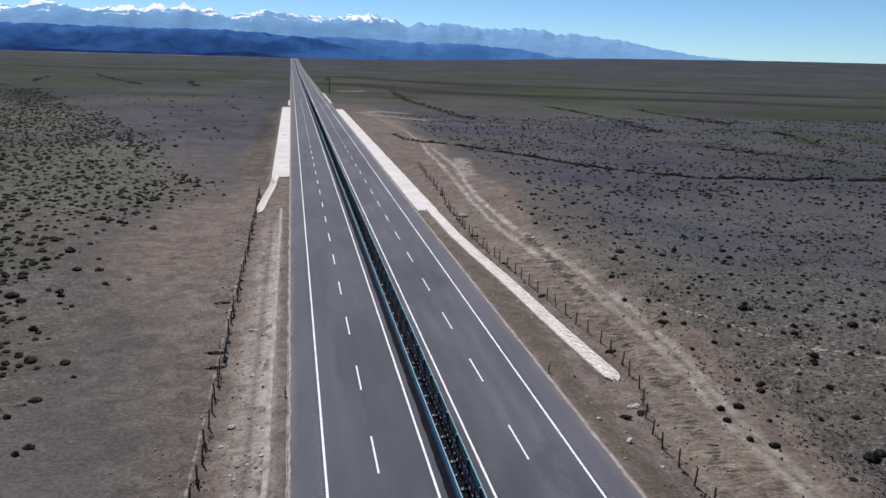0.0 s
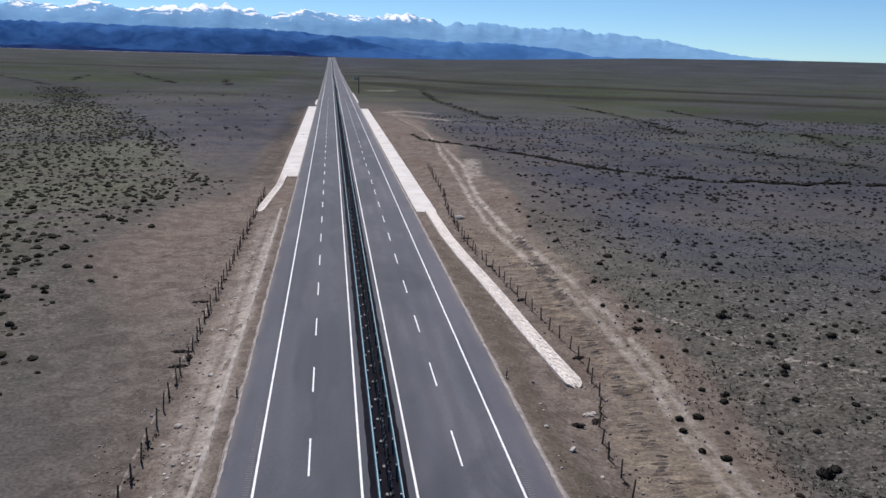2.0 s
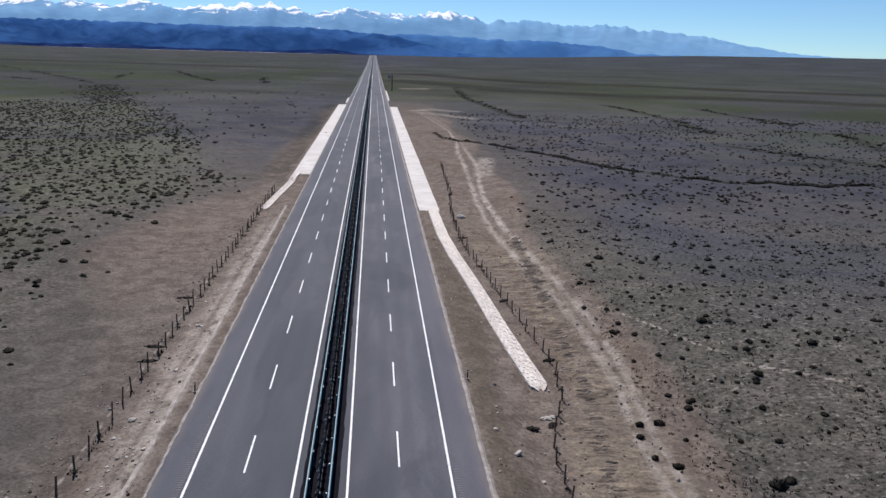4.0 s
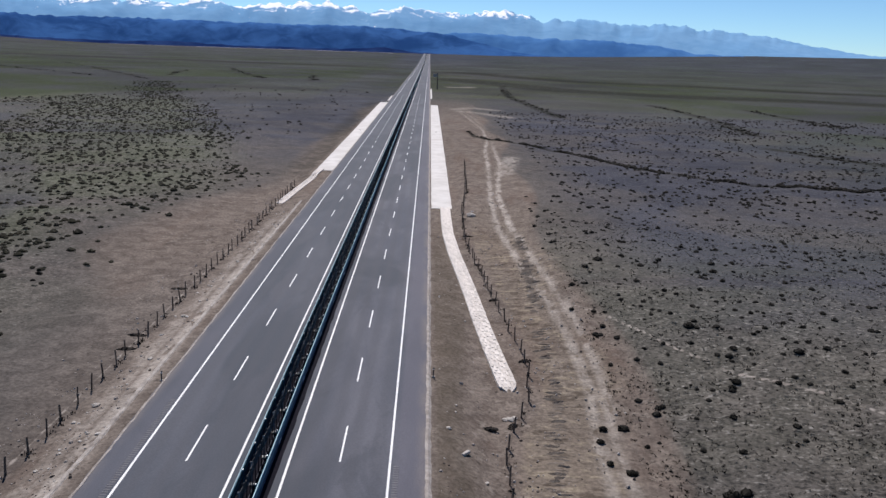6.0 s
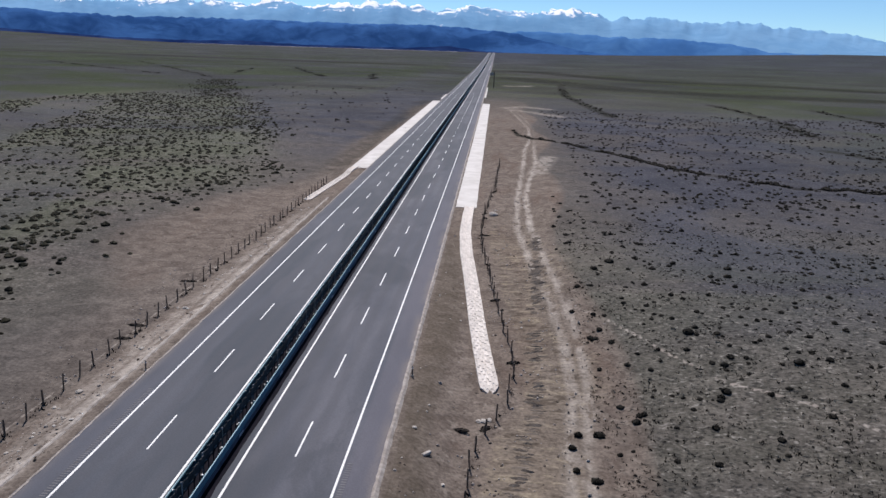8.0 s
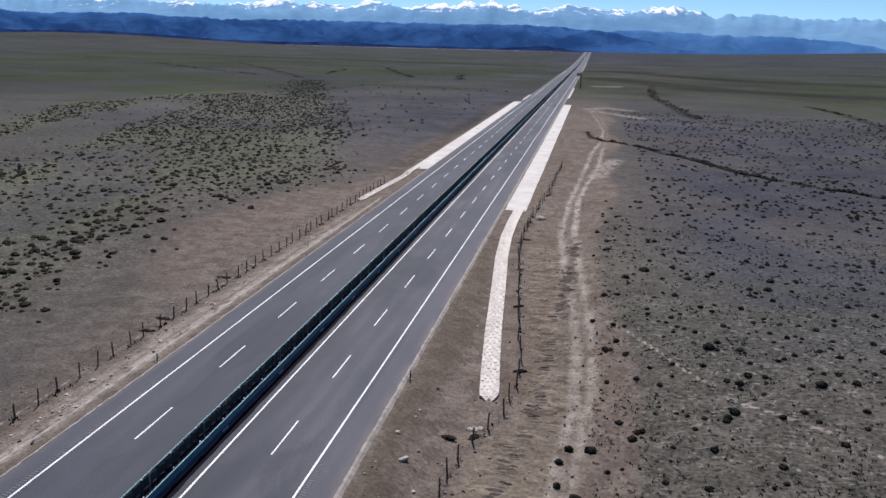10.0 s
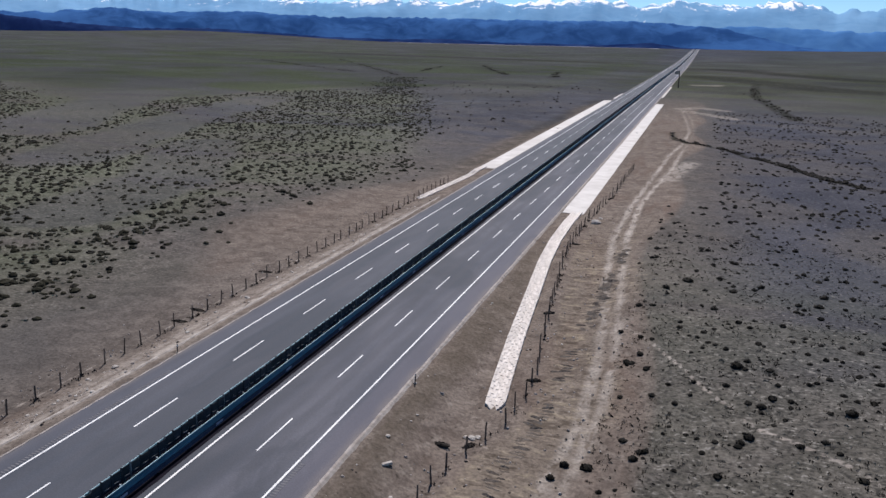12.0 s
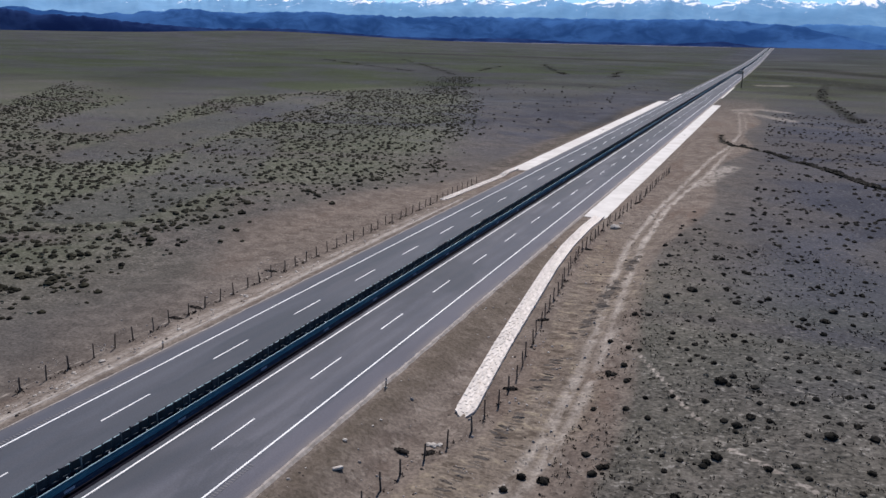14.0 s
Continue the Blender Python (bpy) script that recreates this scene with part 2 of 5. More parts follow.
SOIL = soil_material()
ASPHALT = asphalt_material()
PAINT = stained_material("road_paint", (0.62, 0.62, 0.62), (0.74, 0.74, 0.73), 0.6, 0.6, dirt=(0.3, 0.29, 0.29), dirt_amount=0.45)
BITUMEN = stained_material("near_black_bitumen", (0.003, 0.003, 0.007), (0.007, 0.006, 0.011), 0.9, 0.8, dirt=(0.014, 0.011, 0.018), dirt_amount=0.35)
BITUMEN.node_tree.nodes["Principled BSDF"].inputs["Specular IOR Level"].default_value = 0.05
CONCRETE = stained_material("pale_concrete", (0.495, 0.47, 0.44), (0.595, 0.57, 0.54), 4.0, 0.9, dirt=(0.40, 0.35, 0.31), dirt_amount=0.55)
BLOCK = stained_material("whitewashed_stone", (0.51, 0.465, 0.425), (0.61, 0.565, 0.52), 0.5, 0.9, dirt=(0.38, 0.325, 0.285), dirt_amount=0.6, vary=0.13)
MORTAR = stained_material("dusty_mortar", (0.53, 0.485, 0.44), (0.60, 0.555, 0.51), 0.8, 0.95)
KERB_DUST = stained_material("crushed_gravel", (0.24, 0.212, 0.188), (0.36, 0.325, 0.295), 0.7, 0.95, dirt=(0.13, 0.10, 0.085), dirt_amount=0.6, bump=0.8, relief=0.08)
CREAM_EARTH = stained_material("cream_earth", (0.25, 0.222, 0.196), (0.38, 0.345, 0.31), 0.9, 0.95, dirt=(0.14, 0.115, 0.098), dirt_amount=0.9, bump=0.8, relief=0.08)
TEAL = stained_material("teal_painted_steel", (0.017, 0.098, 0.155), (0.030, 0.132, 0.190), 0.8, 0.6, 0.0, dirt=(0.018, 0.040, 0.085), dirt_amount=0.5)
DARK_BLUE = stained_material("dark_blue_steel", (0.010, 0.022, 0.050), (0.018, 0.038, 0.075), 0.8, 0.7, dirt=(0.02, 0.02, 0.04), dirt_amount=0.6)
PALE_BLUE = stained_material("pale_blue_steel", (0.20, 0.25, 0.34), (0.30, 0.35, 0.43), 0.5, 0.6, dirt=(0.03, 0.05, 0.10), dirt_amount=0.7)
SUNLIT_TEAL = stained_material("sunlit_teal_steel", (0.24, 0.37, 0.42), (0.33, 0.46, 0.50), 0.6, 0.5, 0.0, dirt=(0.12, 0.2, 0.22), dirt_amount=0.35)
GALVANISED = stained_material("galvanised_steel", (0.35, 0.37, 0.39), (0.5, 0.52, 0.53), 0.3, 0.4, 0.7)
SCREEN = stained_material("dark_plastic", (0.017, 0.019, 0.024), (0.034, 0.036, 0.044), 0.4, 0.6, vary=0.3, dirt=(0.06, 0.055, 0.05), dirt_amount=0.35)
WOOD = stained_material("weathered_wood", (0.055, 0.044, 0.036), (0.10, 0.082, 0.068), 0.25, 0.9, vary=0.25, dirt=(0.03, 0.025, 0.022), dirt_amount=0.5)
WIRE = stained_material("rusty_wire", (0.10, 0.07, 0.055), (0.16, 0.12, 0.10), 0.3, 0.7, 0.5)
ROCK = stained_material("pale_rock", (0.30, 0.27, 0.24), (0.46, 0.43, 0.39), 0.5, 0.95, bump=0.6, relief=0.05, vary=0.15)
SHRUB = leaf_material("dark_shrub", (0.005, 0.005, 0.004), (0.017, 0.015, 0.012))
GREEN_SHRUB = leaf_material("olive_shrub", (0.008, 0.008, 0.005), (0.025, 0.023, 0.014))
SAGE = leaf_material("sage_tuft", (0.075, 0.082, 0.052), (0.17, 0.175, 0.125))
STRAW = leaf_material("dry_grass", (0.12, 0.108, 0.082), (0.27, 0.245, 0.195))
BRUSH = leaf_material("dead_brush", (0.010, 0.009, 0.008), (0.030, 0.025, 0.021))
# Haze of distance is painted into these four colours, palest on the snow range.
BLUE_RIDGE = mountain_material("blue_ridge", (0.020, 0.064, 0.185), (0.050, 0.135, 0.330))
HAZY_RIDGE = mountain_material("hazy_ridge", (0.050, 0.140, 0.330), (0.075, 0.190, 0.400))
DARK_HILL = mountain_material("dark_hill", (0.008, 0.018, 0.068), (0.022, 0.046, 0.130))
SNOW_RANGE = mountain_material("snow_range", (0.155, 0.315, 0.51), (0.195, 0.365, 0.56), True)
UPRIGHT = stained_material("grey_steel_upright", (0.12, 0.125, 0.13), (0.20, 0.205, 0.21), 0.3, 0.6, 0.1, vary=0.2)
CLOD = stained_material("turned_earth", (0.060, 0.047, 0.038), (0.11, 0.088, 0.072), 0.6, 0.95, vary=0.1)
SPOIL = stained_material("tan_spoil", (0.120, 0.097, 0.079), (0.185, 0.155, 0.126), 0.8, 0.95, dirt=(0.075, 0.060, 0.049), dirt_amount=0.6, bump=0.6, relief=0.05)
RUMBLE = stained_material("worn_rumble_bar", (0.115, 0.113, 0.122), (0.145, 0.140, 0.148), 0.5, 0.9)
SALT = stained_material("salt_flat", (0.22, 0.25, 0.32), (0.36, 0.39, 0.46), 60.0, 0.9)


# ---- the lie of the land ----
def ease(low, high, v):
    v = np.clip((v - low) / (high - low), 0.0, 1.0)
    return v * v * (3.0 - 2.0 * v)


def between(a, b, f):
    return a + (b - a) * f


RIGHT_FENCE_Y = [20, 50, 54, 59, 62, 65, 70, 75, 80, 85, 91, 96, 101, 107, 115, 121, 131, 138, 152, 156, 190, 260, 420]
RIGHT_FENCE_X = [17.9, 17.9, 18.2, 18.9, 20.1, 21.3, 21.8, 21.8, 21.2, 20.7, 20.0, 19.5, 19.1, 18.5, 17.8, 17.5, 17.8, 17.9, 19.0, 19.5, 20.6, 21.5, 22.5]
LEFT_FENCE_X = -18.05


def ground_height(x, y):
    """The ground's height beside the road, whose top lies at 0."""
    x, y = np.asarray(x, float), np.asarray(y, float)
    foot = np.interp(y, [60, 91, 120, 155, 190, 260, 340], [-2.3, -1.0, -0.2, 0.5, 0.8, 0.4, -0.4])
    plain = -2.2 + 0.1 * (x - 30) + 0.1 * (y - 60)
    plain = np.where(plain > 0, 1.8 * np.tanh(plain / 1.8), np.maximum(plain, -2.4))
    plain = between(plain, np.interp(y, [100, 190, 260, 420], [1.7, 1.9, 0.9, -0.4]), ease(95, 135, y))
    plain = between(plain, 1.5, ease(60, 120, x) * (1 - ease(130, 240, y)))
    right = between(foot, plain, ease(21, 33, x))
    bench = ease(134, 143, y) * (1 - ease(425, 445, y))
    right = between(-0.30, right, ease(12.4 + 4.2 * bench, 18.5 + 2.2 * bench, x))
    left = between(-1.1, 0.1, ease(18, 50, -x) * (1 - 0.5 * ease(200, 500, y)))
    bench = ease(176, 185, y) * (1 - ease(440, 460, y))
    left = between(-0.30, left, ease(12.2 + 4.2 * bench, 18.0 + 2.2 * bench, -x))
    z = np.where(x > 0, right, left)
    z = between(z, -0.55, 1 - ease(11.0, 11.9, np.abs(x)))
    z = z + 22 * np.exp(-(((x + 1620) / 400) ** 2) - ((y - 2450) / 300) ** 2)
    return z + ease(1100, 3000, np.hypot(x, y)) * (14 + 36 * ease(250, 1700, x) + 12 * ease(1500, 2000, -x))


def road_rise(y):
    """The long slow climb of the plain, and of the road with it, far ahead."""
    return 14.0 * float(ease(1100, 3000, y))


def rough_height(x, y):
    """Ground with its hummocks, for a single place."""
    return float(ground_height(x, y)) + hummock(x, y)


def hummock(x, y):
    off = min(max((abs(x) - 20.0) / 8.0, 0.0), 1.0)
    if abs(x) < 12.2:
        return 0.0
    v = 0.05 * noise.noise((x * 0.9, y * 0.9, 3.1)) + off * 0.16 * noise.noise((x * 0.22, y * 0.22, 7.7))
    return v + off * 0.07 * noise.noise((x * 0.55, y * 0.55, 1.3))


def line_distance(x, y, line):
    """Metres to a line of points on the ground."""
    best = np.full(np.shape(x), 1e9)
    for (ax, ay), (bx, by) in zip(line, line[1:]):
        dx, dy = bx - ax, by - ay
        f = np.clip(((x - ax) * dx + (y - ay) * dy) / (dx * dx + dy * dy), 0, 1)
        best = np.minimum(best, np.hypot(x - ax - f * dx, y - ay - f * dy))
    return best


def near_line(x, y, line, width):
    """1 on a line of points on the ground, falling to 0 at width beside it."""
    return 1 - ease(0.35 * width, width, line_distance(x, y, line))


TRACK_A = [(26, 396), (29.6, 335), (31.8, 288), (30.8, 250), (28.2, 224), (26.4, 186), (24.9, 162), (24.0, 146), (23.6, 125), (24.9, 106), (26.7, 88), (27.3, 78), (27.5, 68), (26.2, 58), (25.4, 40)]
TRACK_B = [(28.4, 392), (31.8, 335), (33.6, 290), (32.2, 255), (31, 228), (29.6, 190), (27.2, 168), (25.8, 150), (25.7, 126), (27.1, 103), (28.3, 90), (28.8, 81), (29.0, 72), (28.6, 65), (27.6, 58), (27.0, 40)]
TRACK_C = [(29.2, 87), (33.8, 80.5), (38, 73.4), (41.8, 68), (47.7, 64.3), (51.2, 60.3), (57, 50)]
GULLY = [(25.6, 286), (27.8, 264), (32.3, 252), (43.8, 238), (49, 224), (55.2, 212), (60, 198), (67, 187), (77.4, 174), (89.4, 169), (103, 168), (125, 166.5), (230, 160)]
FAR_GULLIES = [
    [(151, 484), (154, 429), (150, 368), (139, 295)],
    [(76, 690), (66, 529), (71, 426), (73.5, 360)],
    [(204, 466), (203, 409), (201, 348)],
    [(124, 248), (133, 224), (143, 206), (147, 197)],
    [(197, 306), (192, 282), (173, 241)],
    [(-255, 852), (-227, 716)],
    [(-237, 971), (-177, 800), (-139, 706)],
    [(-93, 684), (-110, 826)],
    [(-501, 875), (-417, 794), (-272, 658)],
    [(-444, 983), (-305, 772), (-214, 623)],
]
FAR_BANDS = [
    [(38, 815), (128, 640), (210, 600), (304, 596), (393, 545), (600, 470)],
    [(60, 1070), (174, 860), (296, 832), (391, 758), (500, 734), (800, 600)],
    [(-824, 1319), (-562, 1298), (-411, 1286), (-120, 1250)],
]


# the near edge of the scrub on the left (its distance from the road, by y), and a bare strip through it
SCRUB_Y = [60, 71, 90, 105, 124, 133, 158, 181, 232, 348, 488, 600, 900]
SCRUB_X = [33, 37, 40, 43, 45, 39, 33, 32, 46, 88, 146, 190, 300]
CLEARINGS = [
    ([(-166, 196), (-190, 235), (-219, 292), (-242, 350)], 25.0),
    ([(-112, 152), (-123, 180), (-134, 212), (-150, 262), (-172, 345)], 19.0),
    ([(-66, 106), (-72, 140), (-98, 188)], 16.0),
]
# a dense band of shrubs between two bare strips
SCRUB_BAND = [(-141, 171), (-155, 220), (-184, 279)]
# the far edge of the scrub, by its distance from the road
SCRUB_END_X = [30, 130, 140, 175, 195, 205, 222, 250, 350, 420]
SCRUB_END_Y = [600, 600, 390, 420, 380, 300, 262, 276, 342, 350]


def clear_share(x, y):
    """1 in the bare strips of the scrub, 0 outside them."""
    return np.maximum.reduce([near_line(x, y, line, wide) for line, wide in CLEARINGS])


def axis_steps(low, fine_low, fine_high, high, step, growth):
    """Even steps in the middle, growing towards both ends."""
    inner = list(np.arange(fine_low, fine_high + step / 2, step))
    up, s = [], step
    while inner[-1] + sum(up) < high:
        s *= growth
        up.append(s)
    tops = list(np.minimum(inner[-1] + np.cumsum(up), high))
    down, s, v = [], step, inner[0]
    while v > low:
        s *= growth
        v = max(v - s, low)
        down.append(v)
    return np.array(down[::-1] + inner + tops)


def grid_mesh(name, xs, ys, heights):
    nx, ny = len(xs), len(ys)
    gx, gy = np.meshgrid(xs, ys)
    mesh = bpy.data.meshes.new(name)
    verts = np.stack([gx, gy, heights], -1).reshape(-1, 3)
    row, col = np.meshgrid(np.arange(ny - 1), np.arange(nx - 1), indexing="ij")
    a = (row * nx + col).ravel()
    faces = np.stack([a, a + 1, a + nx + 1, a + nx], -1)
    mesh.from_pydata(verts.tolist(), [], faces.tolist())
    mesh.polygons.foreach_set("use_smooth", np.ones(len(faces), bool))
    return mesh


def build_ground():
    xs = axis_steps(-4600, -62, 84, 4600, 0.55, 1.032)
    ys = axis_steps(-900, 36, 250, 4850, 0.55, 1.026)
    gx, gy = np.meshgrid(xs, ys)
    z = ground_height(gx, gy)
    bump = np.array([hummock(x, y) if -120 < x < 160 and 20 < y < 420 else 0.0 for x, y in zip(gx.ravel(), gy.ravel())]).reshape(gx.shape)
    ruts = np.maximum(near_line(gx, gy, TRACK_A, 0.9), near_line(gx, gy, TRACK_B, 0.9))
    bent_y = gy + 1.4 * np.sin(gx * 0.31) + 0.7 * np.sin(gx * 0.83)
    gully = ease(24, 28, gx) * near_line(gx, bent_y, GULLY, 1.5)
    z = z + bump - 0.10 * ruts - 0.5 * gully
    mesh = grid_mesh("ground", xs, ys, z)
    fence_x = np.interp(gy, RIGHT_FENCE_Y, RIGHT_FENCE_X)
    turned_right = ease(10, 13, gx) * (1 - ease(29.5, 33.0, gx + 2.2 * np.sin(gy * 0.07) - 4 * ease(150, 260, gy)))
    turned_left = ease(10, 13, -gx) * (1 - ease(19, 34, -gx + 3 * np.sin(gy * 0.045) - 9 * ease(80, 115, gy) * (1 - ease(140, 175, gy)) + 5 * ease(150, 260, gy)))
    fields = {
        "turned": np.where(gx > 0, turned_right, turned_left * (1 - 0.45 * ease(16.5, 18.5, -gx) * (1 - ease(80, 115, gy)))) * (1 - 0.85 * ease(270, 560, gy)),
        "slope": ease(12.2, 12.8, gx) * (1 - ease(14.6, 16.4, gx + 0.7 * np.sin(gy * 0.13))) * (1 - ease(105, 138, gy)),
        "pale": np.clip(
            np.maximum.reduce([
                (0.66 + 0.34 * ease(95, 130, gy)) * near_line(gx, gy, TRACK_A, 0.68) * (1 - 0.6 * ease(270, 300, gy)), (0.66 + 0.34 * ease(95, 130, gy)) * near_line(gx, gy, TRACK_B, 0.66) * (1 - 0.8 * ease(205, 260, gy)),
                0.6 * near_line(gx, gy, [(29.5, 176), (31.5, 190), (34, 204)], 3.2), 0.55 * near_line(gx, gy, [(26, 400), (34, 412), (46, 398)], 6.0),
                0.5 * near_line(gx, gy, [(28, 386), (36, 374), (48, 352)], 5.0), 0.7 * near_line(gx, gy, [(30, 640), (46, 650)], 9.0),
                1.0 * (gx < 0) * ease(12.9, 13.2, -gx) * (1 - ease(13.9, 14.9, -gx)) * (1 - ease(120, 150, gy)),
                0.5 * (gx < 0) * ease(14.5, 15.2, -gx) * (1 - ease(15.5, 17.5, -gx)) * (1 - ease(120, 150, gy)),
            ]), 0, 1),
        "trail": np.clip(1 - np.minimum(line_distance(gx, gy, TRACK_C), line_distance(gx, gy, [(-18.5, 30), (-18.4, 140)]) + 0.12) / 2.0, 0, 1),
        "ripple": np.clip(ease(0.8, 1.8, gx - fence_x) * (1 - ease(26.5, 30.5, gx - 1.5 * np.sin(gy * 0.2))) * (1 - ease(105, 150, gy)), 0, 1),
        "stony": np.clip(
            ease(29.5, 34, gx) * (1 - 0.55 * ease(80, 105, gy) - 0.25 * ease(150, 260, gy)) + 0.7 * (gx < 0) * ease(24, 40, -gx) * (1 - 0.5 * ease(200, 400, gy)), 0, 1),
        "green": np.clip(
            0.9 * np.maximum.reduce([near_line(gx, gy, [(x, y - 85) for x, y in g], 150.0) for g in FAR_BANDS]) +
            0.95 * (gx < 0) * ease(-6, 18, -gx - np.interp(gy, SCRUB_Y, SCRUB_X)) * ease(55, 85, gy)
            + 0.55 * (gx < -60) * ease(380, 560, gy + 0.25 * gx) + 0.5 * (gx > 0) * ease(330, 600, gy)
            + 0.14 * (gx < 0) * ease(25, 36, -gx + 4 * np.sin(gy * 0.09)) * (1 - ease(130, 170, gy))
            + 0.35 * (gx > 28) * (1 - ease(85, 150, gy)), 0, 1) * (1 - 0.6 * ease(0.1, 0.8, clear_share(gx, gy))),
        "heath": np.clip(0.75 * ease(70, 210, gx) * ease(110, 200, gy) * (1 - 0.5 * ease(500, 900, gy)) + ease(45, 90, -gx) * (0.15 * ease(170, 280, gy) + 0.75 * ease(-10, 90, gy - np.interp(-gx, SCRUB_END_X, SCRUB_END_Y))) * (1 - 0.3 * ease(900, 1600, gy)), 0, 1) * (1 - 0.7 * clear_share(gx, gy)),
        "mauve": np.clip((gx > 0) * ease(32, 50, gx) * ease(62, 100, gy) * (1 - 0.6 * ease(300, 600, gy)) + 0.95 * (gx < 0) * ease(180, 260, gy) * (1 - ease(80, 190, -gx)) + 0.6 * ease(0.1, 0.7, clear_share(gx, gy)), 0, 1),
        "wet": np.clip(np.maximum.reduce([0.45 * (gx < 0) * ease(16.3, 17.5, -gx) * (1 - ease(21, 27, -gx)) * ease(170, 195, gy) * (1 - ease(430, 480, gy)), ease(24, 28, gx) * near_line(gx, bent_y, GULLY, 1.5)] + [0.9 * near_line(gx, gy, g, 4.5) for g in FAR_GULLIES] + [near_line(gx, gy, g, 42.0) for g in FAR_BANDS]), 0, 1),
    }
    for key, values in fields.items():
        mesh.attributes.new(key, "FLOAT", "POINT").data.foreach_set("value", values.ravel().astype(np.float32))
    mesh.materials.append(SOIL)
    return tagged(new("ground", mesh), "dry grey-brown highland plain of gravel and sparse grass", "ground", kind="structure")


# ---- helpers for things ----
def mesh_of(name, bm, material, smooth=False):
    mesh = bpy.data.meshes.new(name)
    bmesh.ops.recalc_face_normals(bm, faces=bm.faces)
    bm.to_mesh(mesh)
    bm.free()
    mesh.materials.append(material)
    if smooth:
        mesh.polygons.foreach_set("use_smooth", np.ones(len(mesh.polygons), bool))
    return mesh


def part(name, bm, material, parent, label="", smooth=False):
    ob = new(name, mesh_of(name, bm, material, smooth))
    ob.parent = parent
    return tagged(ob, label)


def shared_part(name, mesh, parent, m):
    ob = new(name, mesh)
    ob.parent = parent
    ob.matrix_local = m
    return ob


def box(bm, x0, x1, y0, y1, z0, z1, bevel=0.0):
    made = bmesh.ops.create_cube(bm, size=1.0, matrix=Matrix.LocRotScale(((x0 + x1) / 2, (y0 + y1) / 2, (z0 + z1) / 2), None, (x1 - x0, y1 - y0, z1 - z0)))
    if bevel:
        edges = list({e for v in made["verts"] for e in v.link_edges})
        bmesh.ops.bevel(bm, geom=edges, offset=bevel, segments=1, affect="EDGES")


def boxes_mesh(name, rows, material):
    """Many plain boxes as one mesh; rows of x0, x1, y0, y1, z0, z1."""
    verts, faces = [], []
    for x0, x1, y0, y1, z0, z1 in rows:
        n = len(verts)
        verts += [(x, y, z) for z in (z0, z1) for x, y in ((x0, y0), (x1, y0), (x1, y1), (x0, y1))]
        faces += [tuple(n + i for i in f) for f in ((0, 3, 2, 1), (4, 5, 6, 7), (0, 1, 5, 4), (1, 2, 6, 5), (2, 3, 7, 6), (3, 0, 4, 7))]
    mesh = bpy.data.meshes.new(name)
    mesh.from_pydata(verts, [], faces)
    mesh.materials.append(material)
    return mesh


def extrude_along(name, section, ys, material, wobble=None):
    """A section of (x, z) points carried along y; wobble(x, y) moves its points a little."""
    verts, faces, n = [], [], len(section)
    for y in ys:
        for x, z in section:
            dx, dz = wobble(x, y) if wobble else (0, 0)
            verts.append((x + dx, y, z + dz + road_rise(y)))
    for r in range(len(ys) - 1):
        for c in range(n):
            d = (c + 1) % n
            faces.append((r * n + c, r * n + d, (r + 1) * n + d, (r + 1) * n + c))
    faces += [tuple(range(n))[::-1], tuple((len(ys) - 1) * n + c for c in range(n))]
    mesh = bpy.data.meshes.new(name)
    mesh.from_pydata(verts, [], faces)
    mesh.materials.append(material)
    bm = bmesh.new()
    bm.from_mesh(mesh)
    bmesh.ops.recalc_face_normals(bm, faces=bm.faces)
    bm.to_mesh(mesh)
    bm.free()
    return mesh


# ---- the road ----
ROAD_START, ROAD_END = -60.0, 3000.0
INNER_LINE, LANE, PAVED = 1.85, 3.65, 11.75


